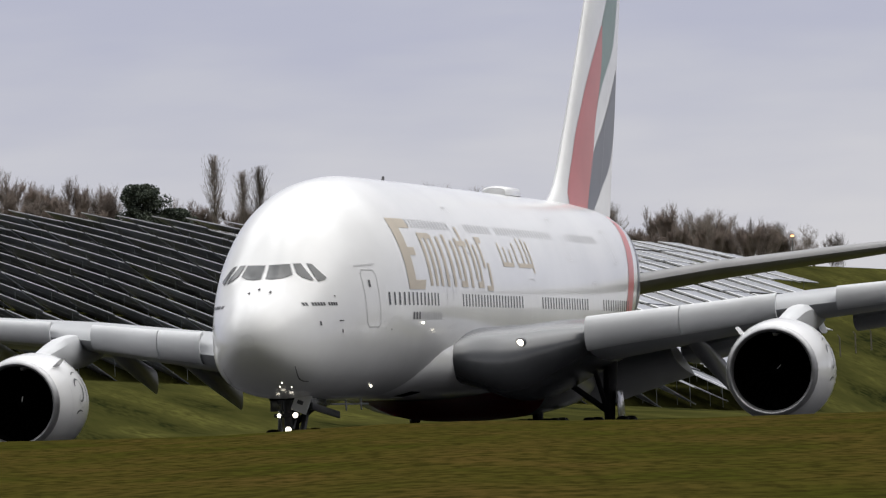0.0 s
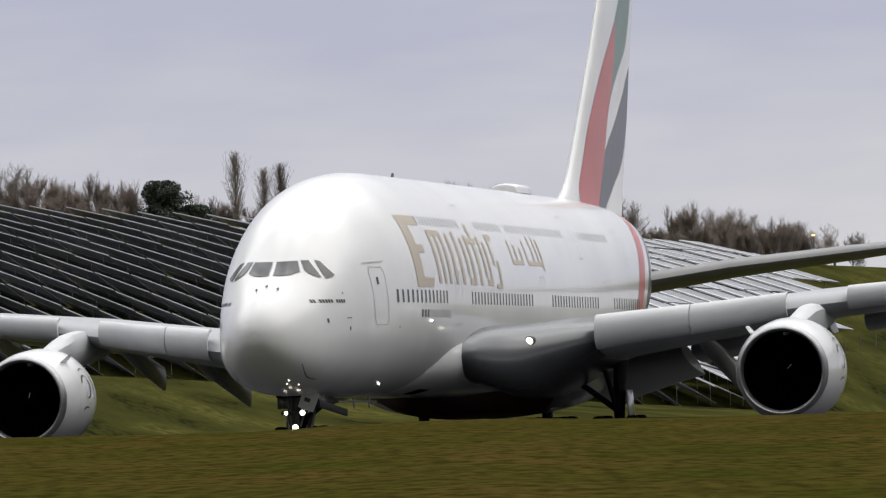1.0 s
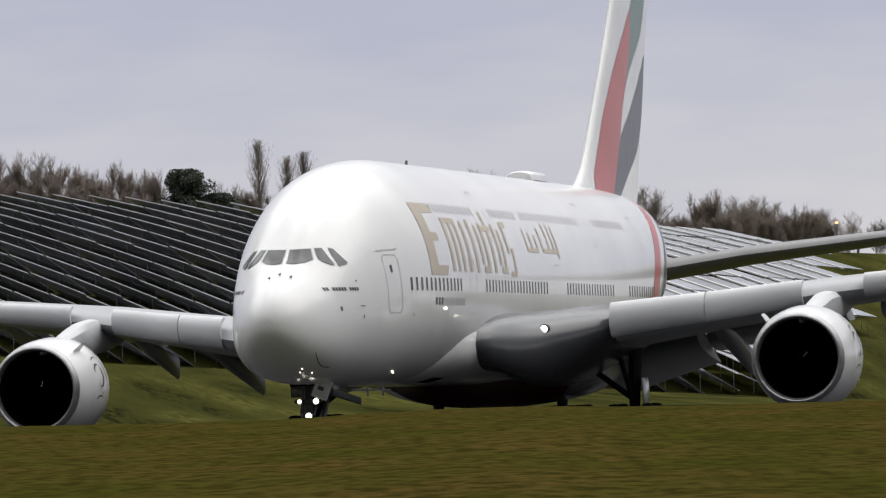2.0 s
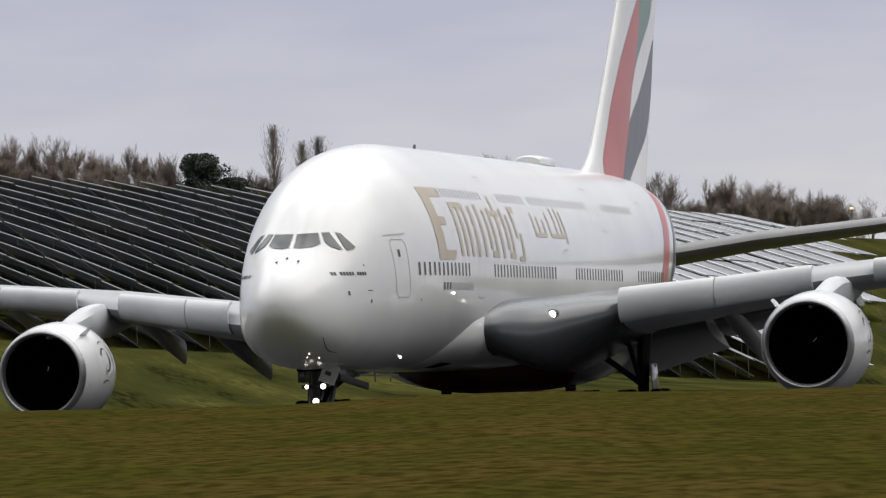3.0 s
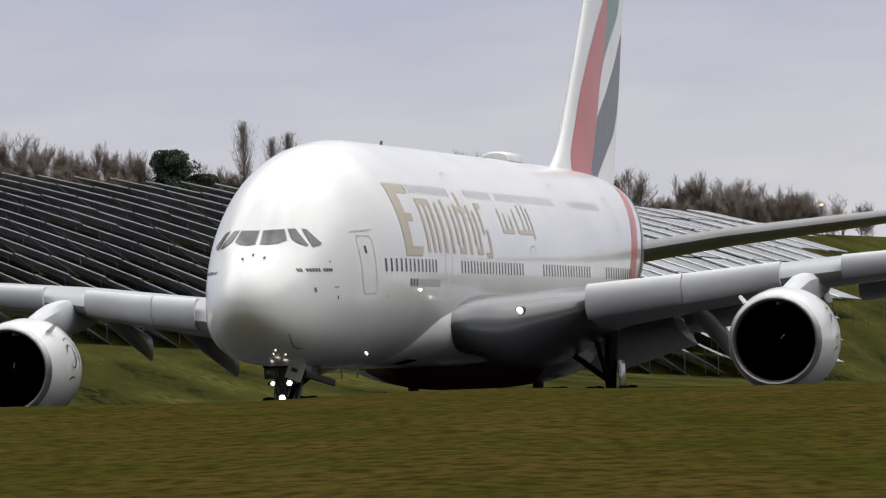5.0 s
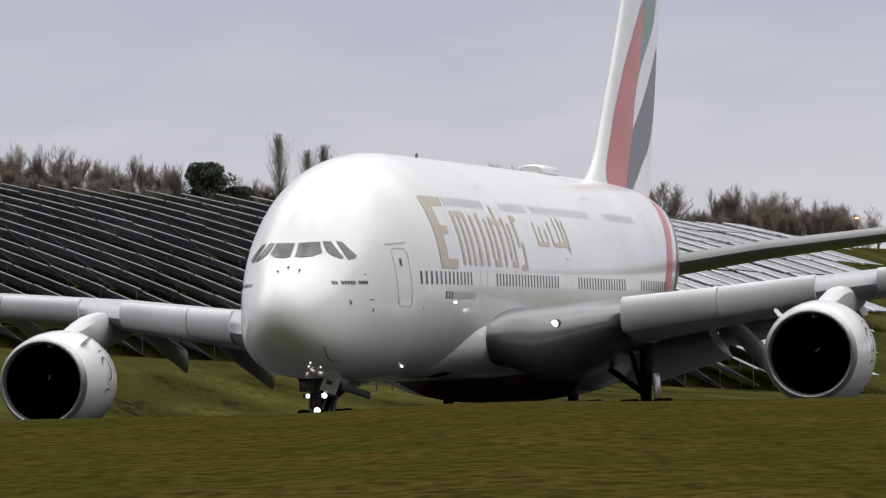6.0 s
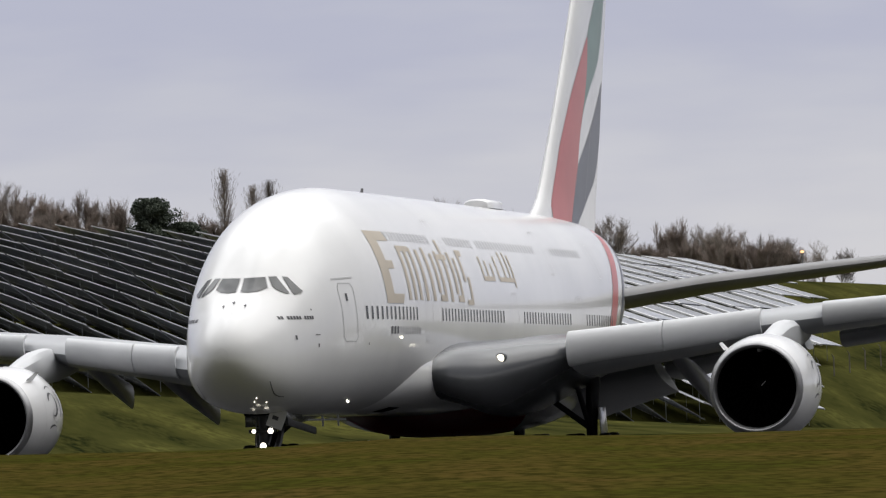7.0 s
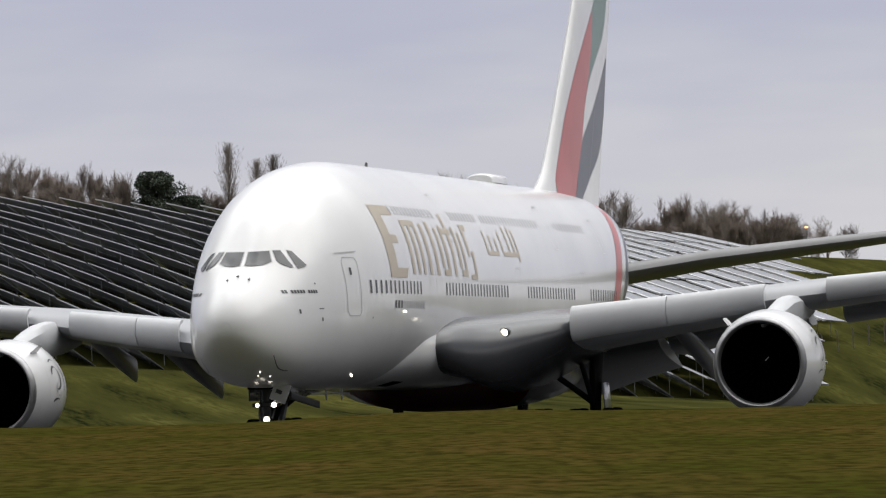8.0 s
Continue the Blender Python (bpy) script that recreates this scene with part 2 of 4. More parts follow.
# ---- the airliner: x forward from the nose, y to its left, z up from the taxiway ----
PROFILE = [(0, 4.72, 4.62, .05), (.15, 5.2, 4.2, .53), (.5, 5.62, 3.82, .90), (1, 5.98, 3.5, 1.22), (1.8, 6.42, 3.15, 1.59), (2.4, 6.72, 2.98, 1.82), (3.0, 7.12, 2.84, 2.02),
           (3.6, 7.62, 2.74, 2.19), (4.3, 8.2, 2.68, 2.36), (5, 8.68, 2.63, 2.52), (6, 9.25, 2.59, 2.73), (7, 9.68, 2.55, 2.92), (9, 10.28, 2.51, 3.24), (11, 10.62, 2.5, 3.44), (14, 10.84, 2.5, 3.56), (16, 10.86, 2.5, 3.57),
           (46, 10.9, 2.5, 3.57), (50, 10.9, 2.7, 3.54), (55, 10.87, 3.4, 3.38), (60, 10.78, 4.6, 2.95), (65, 10.45, 6.2, 2.05), (69, 9.8, 7.8, .95), (70.4, 9.3, 8.6, .25)]
_u = [math.sqrt(p[0]) for p in PROFILE]


def section(s):
    """Top, bottom, half width and widest height of the fuselage s metres behind the nose."""
    u = math.sqrt(max(0, s))
    t, b, w = (pchip(_u, [p[k] for p in PROFILE], u) for k in (1, 2, 3))
    return t, b, w, b + .42 * (t - b)


def skin_y(s, z):
    t, b, w, c = section(s)
    a = t - c if z > c else c - b
    e = 2.0 if z > c else 2.5
    return w * max(0, 1 - min(1, abs((z - c) / a)) ** e) ** (1 / e)


def on_skin(s, z, side=1, off=.012):
    """A point of the fuselage's side, off metres proud of it."""
    y, e = skin_y(s, z), .05
    dz = (skin_y(s, z + e) - skin_y(s, z - e)) / (2 * e)
    ds = (skin_y(s + e, z) - skin_y(max(0, s - e), z)) / (2 * e)
    n = Vector((ds, 1, -dz)).normalized()
    return Vector((-s + n.x * off, side * (y + n.y * off), z + n.z * off))


def skin_patch(corners, side=1, n=4, m=4, off=.012, bm=None):
    """A painted or glazed patch on the fuselage with four corners (s, z), in order round it."""
    a, b, c, d = corners
    bm = bm or bmesh.new()
    rows = []
    for i in range(n + 1):
        u = i / n
        row = []
        for j in range(m + 1):
            v = j / m
            s = (a[0] * (1 - u) + b[0] * u) * (1 - v) + (d[0] * (1 - u) + c[0] * u) * v
            z = (a[1] * (1 - u) + b[1] * u) * (1 - v) + (d[1] * (1 - u) + c[1] * u) * v
            row.append(on_skin(s, z, side, off))
        rows.append(row)
    return skin(rows, closed=False, bm=bm)


def skin_line(points, side=1, width=.03, off=.012, bm=None):
    """A thin painted line through points (s, z)."""
    bm = bm or bmesh.new()
    for p, q in zip(points, points[1:]):
        d = Vector((q[0] - p[0], q[1] - p[1]))
        k = max(1, int(d.length / .5))
        o = Vector((-d.y, d.x)).normalized() * width / 2
        skin_patch([(p[0] - o.x, p[1] - o.y), (q[0] - o.x, q[1] - o.y), (q[0] + o.x, q[1] + o.y), (p[0] + o.x, p[1] + o.y)], side, k, 1, off, bm)
    return bm


plane = new("airliner")
tagged(plane, "white double-deck airliner with red and green tail livery", "airplane")

# fuselage shell
_s = [0.0] + [.02 * 1.55 ** k for k in range(12)]
_s = [s for s in _s if s < 2.2] + list(np.arange(2.2, 16, .4)) + list(np.arange(16, 46, 2)) + list(np.arange(46, 70.5, .9)) + [70.4]
rings = []
for s in _s:
    t, b, w, c = section(s)
    ring = []
    for k in range(72):
        ca, sa = math.cos(k * math.tau / 72), math.sin(k * math.tau / 72)
        e = 1.0 if sa > 0 else .8
        ring.append((-s, w * math.copysign(abs(ca) ** e, ca), c + (t - c if sa > 0 else c - b) * math.copysign(abs(sa) ** e, sa)))
    rings.append(ring)
fuselage = part("fuselage", skin(rings), "white", plane, "glossy white painted fuselage")

# belly fairing: stations s, half width, lowest, highest
FAIRING = [(13.6, 2.2, 2.49, 4.8), (15.0, 2.9, 2.47, 5.2), (16.5, 3.25, 2.45, 5.4), (19, 3.5, 2.42, 5.4), (22, 3.7, 2.40, 5.2), (27, 4.1, 2.36, 4.9), (30, 4.5, 2.24, 4.8), (32, 4.6, 2.10, 4.7),
           (33.8, 4.7, 1.84, 4.6), (35.2, 4.85, 1.52, 4.5), (36.8, 5.0, 1.40, 4.5), (38, 5.0, 1.42, 4.5), (40, 4.4, 1.55, 4.5), (42.8, 3.5, 1.95, 4.2), (46, 1.8, 2.4, 3.2)]





def fairing_point(s, degrees, off=0.0):
    w, lo, hi = (pchip([f[0] for f in FAIRING], [f[k] for f in FAIRING], s) for k in (1, 2, 3))
    c, d = math.cos(radians(degrees)), math.sin(radians(degrees))
    return (-s, (w + off) * math.copysign(abs(c) ** (.8 if d > 0 else .95), c), (lo + hi) / 2 + ((hi - lo) / 2 + off) * math.copysign(abs(d) ** .8, d))


part("belly_fairing", skin([[fairing_point(s, k * 7.5) for k in range(48)] for s in list(np.arange(13.6, 24, .4)) + list(np.arange(24, 46.1, 1.0))]), "white", plane, "glossy white rounded belly fairing")
rows = []
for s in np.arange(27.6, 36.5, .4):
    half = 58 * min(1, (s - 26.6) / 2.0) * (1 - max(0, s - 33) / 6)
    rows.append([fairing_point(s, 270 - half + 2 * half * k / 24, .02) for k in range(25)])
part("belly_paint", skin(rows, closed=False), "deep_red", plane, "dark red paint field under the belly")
for side in (1, -1):
    m0 = -58 if side > 0 else 238
    rows = [[fairing_point(s, m0 + side * (d - .8 * (s - 16.3)), .015) for d in (-7, -3, 0, 4, 7)] for s in (16.3, 16.8, 17.3, 17.8)]
    # no hole is cut: a flat black patch paints the inlet's inner shadow
    part("air_inlet", skin(rows, closed=False), "black", plane, "flat black patch painted as the shadow in an air inlet")
    rows = [[fairing_point(s, m0 + side * d, .03) for d in (-10.5, -8.6)] for s in (16.2, 16.8, 17.4, 17.9)]
    part("inlet_edge", skin(rows, closed=False), "slat", plane)


# wings
def airfoil(le, chord, z, thick, y, n=13, droop=0.0):
    """A closed ring of points round one wing section, leading edge first."""
    up, lo = [], []
    for i in range(n):
        f = (1 - math.cos(math.pi * i / (n - 1))) / 2
        h = thick * (1.48 * math.sqrt(f) - .63 * f - 1.758 * f * f + 1.4215 * f ** 3 - .5075 * f ** 4)
        zc = z - .06 * thick - droop * f
        up.append((-le - chord * f, y, zc + h * 1.02))
        lo.append((-le - chord * f, y, zc - h * .98))
    return up + lo[-2:0:-1]


WING = [(2.0, 17.4, 22.6, 4.10, 2.0, .2), (3.4, 17.8, 22.4, 4.0, 2.4, .2), (4.6, 20.1, 20.1, 3.78, 3.0, .2), (5.8, 22.3, 18.0, 4.07, 2.55, .1), (7.3, 24.3, 16.0, 4.45, 1.7, 0), (11, 27.2, 13.4, 4.92, 1.45, -.1),
        (14.9, 30.0, 11.3, 5.42, 1.25, -.2), (20, 33.8, 9.4, 5.92, 1.05, -.2), (25.7, 38.1, 7.7, 6.45, .85, -.2), (33, 43.7, 5.8, 7.15, .62, -.2), (38.5, 48.0, 4.2, 7.7, .45, -.2), (39.9, 49.8, 2.6, 7.85, .28, -.1)]


def wing_at(y, lift=0.0):
    ys = [w[0] for w in WING]
    le, ch, z, th, dr = (pchip(ys, [w[k] for w in WING], y) for k in range(1, 6))
    return [le, ch, z + lift * min(1, y / 7.3), th, dr]


LIFT = {1: .12, -1: .03}           # the wings ride a little unevenly


def slat_rings(y0, y1, side, n=7):
    rings = []
    for i in range(n):
        y = y0 + (y1 - y0) * i / (n - 1)
        le, ch, z, th, dr = wing_at(y, LIFT[side])
        d = .14 * ch ** .8
        ring = []
        for k in range(11):                     # rounded front, open rear
            a = radians(-100 + 200 * k / 10)
            ring.append((-le + .30 - d * .55 * (1 - math.cos(a)), side * y, z + .08 * th + th * .40 * math.sin(a) - .03 * (1 - math.cos(a))))
        for k in range(9, 1, -1):               # inner face, thinner
            a = radians(-100 + 200 * k / 10)
            ring.append((-le + .12 - d * .52 * (1 - math.cos(a)), side * y, z + .08 * th + th * .33 * math.sin(a) - .03 * (1 - math.cos(a))))
        rings.append(ring)
    return rings


FLAPS = [[(4.3, 36.4, 6.6, 3.5, 1.75), (5.8, 36.2, 6.2, 3.75, 1.55), (7.2, 35.9, 5.9, 3.95, 1.35), (8.6, 35.6, 5.6, 4.15, 1.2)],
         [(8.8, 36.8, 4.6, 4.05, .6), (11.0, 38.2, 3.8, 4.40, .5), (14.0, 40.2, 2.6, 4.95, .4)],
         [(15.4, 40.6, 2.4, 5.05, .5), (20.0, 42.2, 2.0, 5.55, .4), (25.0, 44.6, 1.7, 6.05, .3)]]
FAIRINGS = [(10.4, 29.6, 39.0, 3.28, 2.22), (13.9, 31.6, 38.4, 4.03, 3.02), (20.8, 36.5, 42.6, 4.75, 3.85), (24.0, 39.0, 44.0, 5.2, 4.4), (29.5, 43.0, 47.2, 5.9, 5.3)]


def build_wing(side):
    lift = LIFT[side]
    outer = [(w[0], *wing_at(w[0], lift)) for w in WING if w[0] >= 7.3]
    inner = [(y, *wing_at(y, lift)) for y in np.linspace(2.0, 7.3, 15)]
    wing = part("wing", skin([airfoil(le, ch, z, th, side * y, droop=dr) for y, le, ch, z, th, dr in outer]), "grey", plane, "grey painted swept wing")
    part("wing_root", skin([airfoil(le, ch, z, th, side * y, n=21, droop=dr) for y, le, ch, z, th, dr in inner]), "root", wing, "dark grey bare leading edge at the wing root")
    for y0, y1 in [(7.3 if side > 0 else 8.4, 10.55), (10.59, 14.0), (16.2, 20.4), (20.45, 24.6), (26.9, 31.0), (31.05, 35.0), (35.05, 38.4)]:
        part("slat", skin(slat_rings(y0, y1, side)), "slat", wing, "pale drooped leading edge slat")
    for sections in FLAPS:                      # flaps hanging at the rear edge
        part("flap", skin([airfoil(le, ch, z, .62, side * y, n=9, droop=dr) for y, le, ch, z, dr in sections]), "grey", wing, "lowered grey trailing edge flap")
    for y, s0, s1, top, low in FAIRINGS:        # flap track fairings, deep and cut off at the tail
        le, ch, z, th, _ = wing_at(y)
        rings = []
        for k in range(13):
            f = k / 12
            up = z - .30 + (top - z + .30) * f ** 1.2
            dn = z - .34 + (low - z + .34) * f ** .85
            r = .05 + .36 * math.sin(math.pi * (.06 + .90 * f)) ** .6 * (1 - .45 * f)
            rings.append([(-s0 - (s1 - s0) * f, side * y + r * math.cos(a), (up + dn) / 2 + (up - dn) / 2 * math.copysign(abs(math.sin(a)) ** .8, math.sin(a))) for a in [j * math.tau / 14 for j in range(14)]])
        part("flap_fairing", skin(rings), "grey", wing, "canoe-shaped grey flap track fairing")
    # landing light in the root
    p = Vector((-21.85, side * 5.22, 4.40))
    part("lamp_housing", tube([p + Vector((-.5, 0, 0)), p + Vector((.15, 0, 0))], [.20, .19], 16), "dark", wing)
    bm = bmesh.new()
    bmesh.ops.create_uvsphere(bm, u_segments=14, v_segments=8, radius=.15, matrix=Matrix.Translation(p + Vector((.12, 0, 0))))
    part("landing_light", bm, "lamp", wing, "lit landing light")
    return wing


for side in (1, -1):
    build_wing(side)


# engines
def lathe(profile, n=48):
    """Turned about the x axis: (x, r)."""
    return [[(x, r * math.cos(k * math.tau / n), r * math.sin(k * math.tau / n)) for k in range(n)] for x, r in profile]


_ring = []
for r, tw, w in [(.42, .3, .20), (.9, .7, .30), (1.40, 1.05, .36)]:
    ca, sa = math.cos(.12 * r), math.sin(.12 * r)
    dx, dt = w * math.cos(tw) * .5, w * math.sin(tw) * .5
    _ring.append([(dx, r * ca - dt * sa, r * sa + dt * ca), (dx + .015, r * ca - dt * sa, r * sa + dt * ca), (-dx + .015, r * ca + dt * sa, r * sa - dt * ca), (-dx, r * ca + dt * sa, r * sa - dt * ca)])
# blades take the near-black too, so the fan sits in painted shadow
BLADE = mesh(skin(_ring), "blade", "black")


def build_engine(y, inlet_s, z):
    e = new("engine")
    e.parent, e.location = plane, (-inlet_s, y, z)
    e["label"] = "white engine nacelle with a bare metal lip"
    lip = [(-.30, 1.50), (-.12, 1.525), (-.03, 1.565), (0, 1.605), (-.02, 1.655), (-.10, 1.71), (-.28, 1.765)]
    part("inlet_lip", skin(lathe(lip), caps=False), "metal", e, "bare metal inlet lip")
    cowl = [(-.28, 1.767), (-.8, 1.87), (-1.5, 1.965), (-2.5, 2.04), (-3.3, 2.01), (-4.2, 1.82), (-4.9, 1.55), (-4.88, 1.47), (-3.4, 1.44)]
    part("cowl", skin(lathe(cowl), caps=False), "white", e, "glossy white engine cowl")
    # duct, fan case and spinner carry the intake's shadow in their colour
    part("inlet_duct", skin(lathe([(-.30, 1.498), (-.8, 1.47), (-1.5, 1.47), (-1.9, 1.47)]), caps=False), "black", e, "inlet duct with its inner shadow in the black colour")
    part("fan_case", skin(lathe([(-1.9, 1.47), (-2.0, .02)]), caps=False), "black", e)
    part("core_cone", skin(lathe([(-3.6, 1.2), (-4.6, 1.05), (-5.6, .78), (-6.3, .55), (-6.32, .35), (-7.2, .05)])), "metal", e, "bare metal exhaust cone")
    fan = new("fan")
    fan.parent, fan.location = e, (-1.55, 0, 0)
    for k in range(24):
        ob = part("blade", BLADE, "dark", fan)
        ob.rotation_euler.x = k * math.tau / 24
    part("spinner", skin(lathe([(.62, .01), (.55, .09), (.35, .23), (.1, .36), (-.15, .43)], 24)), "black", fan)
    part("swirl", skin([[(.62 - .9 * r, (r + .06) * math.cos(1.6 * r * k) , (r + .06) * math.sin(.9 + 3 * r) + .03 * k) for k in (0, 1)] for r in np.linspace(.02, .16, 8)], closed=False), "white", fan, "white spiral mark on the spinner")
    # strake on the inner flank, and pylon
    sgn = -1 if y > 0 else 1
    bm = bmesh.new()
    a = radians(48)
    for dx, h in [(0, 0)]:
        base = [Vector((-1.0 - .9 * k, sgn * 1.93 * math.cos(a), 1.93 * math.sin(a))) for k in (0, 1)]
        tip = [Vector((-1.35 - .5 * k, sgn * 2.3 * math.cos(a), 2.3 * math.sin(a))) for k in (0, 1)]
        skin([[base[0], base[1], tip[1], tip[0]], [p + Vector((0, .05, .05)) for p in (base[0], base[1], tip[1], tip[0])]], bm=bm)
    part("strake", bm, "white", e)
    le, ch, wz, th, _ = wing_at(abs(y))
    top = wz - z
    back = -(le - inlet_s)
    rings = []
    for f in np.linspace(0, 1, 9):
        x = -1.1 + (back - 3.4 + 1.1) * f
        zt = 1.70 + (top + .12 - 1.70) * smooth01(f * 1.55)
        zb = 1.35 if f < .7 else 1.35 + (f - .7) * 1.5
        w = .06 + .36 * math.sin(math.pi * min(.5, f * 1.2))
        zt = max(zt, zb + .12)
        rings.append([(x, w * c, (zt + zb) / 2 + (zt - zb) / 2 * s_) for c, s_ in [(0, 1), (.6, .93), (1, .6), (1, -.6), (.6, -1), (-.6, -1), (-1, -.6), (-1, .6), (-.6, .93)]])
    part("pylon", skin(rings), "slat", e, "pale grey engine pylon")
    # painted marks on the flank: a curled emblem and small panels
    def cowl_at(x, deg, sg):
        r = pchip([.28, .8, 1.5, 2.5, 3.3, 4.2], [1.767, 1.87, 1.965, 2.04, 2.01, 1.82], -x) + .008
        return (x, sg * r * math.cos(radians(deg)), r * math.sin(radians(deg)))

    def ribbon(pts, width, sg):
        rr = []
        for i, (x, d) in enumerate(pts):
            w = width * (.35 + .65 * math.sin(math.pi * (i + .5) / len(pts)))
            rr.append([cowl_at(x - w / 2, d - w * 9, sg), cowl_at(x + w / 2, d + w * 9, sg)])
        return skin(rr, closed=False)
    for sg in (1, -1):
        for x0, d0, rx, rd, a0, a1, w, mt in [(-2.35, 14, .42, 13, 20, 300, .15, "mark"), (-2.5, 12, .75, 24, 60, 210, .12, "mark"), (-2.55, 2, .35, 8, -150, 60, .13, "seam"), (-2.3, -14, .4, 5, 10, 170, .10, "mark")]:
            part("painted_mark", ribbon([(x0 + rx * math.cos(radians(a0 + (a1 - a0) * k / 14)), d0 + rd * math.sin(radians(a0 + (a1 - a0) * k / 14))) for k in range(15)], w, sg), mt, e)
    for x in (-1.45, -3.45):                    # joints round the cowl
        r = pchip([.28, .8, 1.5, 2.5, 3.3, 4.2], [1.767, 1.87, 1.965, 2.04, 2.01, 1.82], -x) + .004
        part("cowl_joint", skin(lathe([(x, r), (x - .03, r)]), caps=False), "seam", e)
    return e, fan


ENGINES = [build_engine(y, i, z) for y, i, z in ((14.91, 21.75, 2.93), (-15.08, 21.75, 2.80), (25.7, 30.0, 3.95), (-25.7, 30.0, 3.85))]

# fin with painted bands
FIN = [(10.2, 52.8, 16.2), (10.9, 54.3, 15.0), (11.38, 55.68, 13.9), (11.7, 56.15, 13.5), (12.96, 57.6, 12.65), (14.14, 58.85, 11.95), (15.46, 60.2, 11.2), (16.8, 61.6, 10.45), (18.1, 62.9, 9.75), (20.4, 65.1, 8.6), (23.6, 68.3, 6.6), (24.1, 69.2, 5.4)]


def fin_rows(z):
    zs = [f[0] for f in FIN]
    return pchip(zs, [f[1] for f in FIN], z), pchip(zs, [f[2] for f in FIN], z)


def fin_y(s, z):
    le, ch = fin_rows(z)
    f = min(1, max(0, (s - le) / ch))
    return .105 * ch * (1.48 * math.sqrt(f) - .63 * f - 1.758 * f * f + 1.4215 * f ** 3 - .5075 * f ** 4) * .62


def fin_ring(z, n=15):
    le, ch = fin_rows(z)
    fs = [(1 - math.cos(math.pi * i / (n - 1))) / 2 for i in range(n)]
    a = [(-le - ch * f, fin_y(le + ch * f, z), z) for f in fs]
    return a + [(x, -y, zz) for x, y, zz in a[-2:0:-1]]


fin = part("fin", skin([fin_ring(z) for z in (10.2, 10.7, 11.2, 11.7, 12.4, 13.5, 15, 16.5, 18, 20, 22, 23.4, 23.9, 24.1)]), "white", plane, "tall white tail fin with wavy colour bands")


def fin_band(front, rear, mat, label):
    """A painted band between two borders, each a list of (z, s)."""
    z0, z1 = max(front[0][0], rear[0][0]), min(front[-1][0], rear[-1][0])
    for side in (1, -1):
        rows = []
        for i in range(25):
            z = z0 + (z1 - z0) * i / 24
            a = pchip([p[0] for p in front], [p[1] for p in front], z)
            b = pchip([p[0] for p in rear], [p[1] for p in rear], z)
            rows.append([(-(a + (b - a) * j / 6), side * (fin_y(a + (b - a) * j / 6, z) + .012), z) for j in range(7)])
        part("painted_band", skin(rows, closed=False), mat, fin, label)


fin_band([(10.6, 57.0), (11.36, 57.15), (11.82, 57.62), (12.99, 58.84), (14.17, 60.03), (15.51, 61.66), (16.87, 63.46), (18.27, 65.59), (19.4, 67.4)],
         [(10.6, 61.25), (11.7, 62.22), (12.63, 63.16), (13.55, 63.8), (14.87, 64.66), (15.67, 65.43), (16.76, 66.4), (18.27, 67.3), (19.4, 67.6)], "red", "red band paled by haze in its colour")
fin_band([(14.87, 64.66), (15.67, 65.43), (16.76, 66.4), (18.27, 67.3), (19.4, 67.6), (20.7, 69.2), (22.6, 71.5)],
         [(14.87, 64.68), (15.67, 65.5), (16.37, 66.52), (17.23, 68.2), (18.55, 70.81), (20.7, 72.6), (22.6, 73.6)], "green", "grey-green band")
fin_band([(10.6, 61.3), (11.7, 62.27), (13.01, 63.3), (13.7, 64.47), (14.41, 66.1), (15.41, 68.23), (16.41, 70.08), (17.57, 72.08)],
         [(10.6, 63.1), (11.83, 66.23), (12.83, 68.92), (13.79, 70.25), (14.89, 71.1), (15.96, 71.55), (17.05, 71.9), (17.57, 72.1)], "slate", "slate grey band")
part("rudder_seam", skin([[(-(fin_rows(z)[0] + fin_rows(z)[1] * f), fin_y(fin_rows(z)[0] + fin_rows(z)[1] * f, z) + .014, z) for f in (.70, .703)] for z in np.linspace(11.3, 23.6, 12)], closed=False), "seam", fin)

# bands round the rear fuselage, running down from the fin
for a, b, w, mt, lb in [((60.5, 10.3), (53.6, 5.0), 1.9, "red", "haze-paled red band round the tail"), ((63.6, 9.8), (57.6, 5.4), 1.1, "slate", "slate band round the tail")]:
    for side in (1, -1):
        rows = []
        for i in range(15):
            f = i / 14
            z = a[1] + (b[1] - a[1]) * f
            s0 = a[0] + (b[0] - a[0]) * (1 - (1 - f) ** 1.6)
            rows.append([on_skin(s0 + w * j / 3, z, side) for j in range(4)])
        part("tail_band", skin(rows, closed=False), mt, plane, lb)

# tailplane
for side in (1, -1):
    st = [(1.0, 59.0, 9.2, 7.05, 1.0), (2.6, 60.3, 8.3, 7.28, .95), (6, 62.9, 6.9, 7.81, .86), (10.85, 66.6, 5.0, 8.35, .72), (14.6, 69.5, 3.5, 8.75, .5), (15.2, 70.4, 2.2, 8.82, .3)]
    part("tailplane", skin([airfoil(le, ch, z, th, side * y, droop=0) for y, le, ch, z, th in st]), "tail", plane, "grey horizontal tailplane, darkened for its shadowed underside")

# cockpit glazing
COCKPIT = [[(.07, 7.35), (.76, 7.37), (.91, 6.99), (.66, 6.88), (.34, 6.85), (.09, 6.88)],
           [(.87, 7.38), (1.10, 7.38), (1.57, 6.80), (1.52, 6.77), (1.23, 6.90), (1.06, 7.03)],
           [(1.28, 7.38), (1.44, 7.34), (1.90, 6.86), (1.87, 6.79), (1.71, 6.73)]]


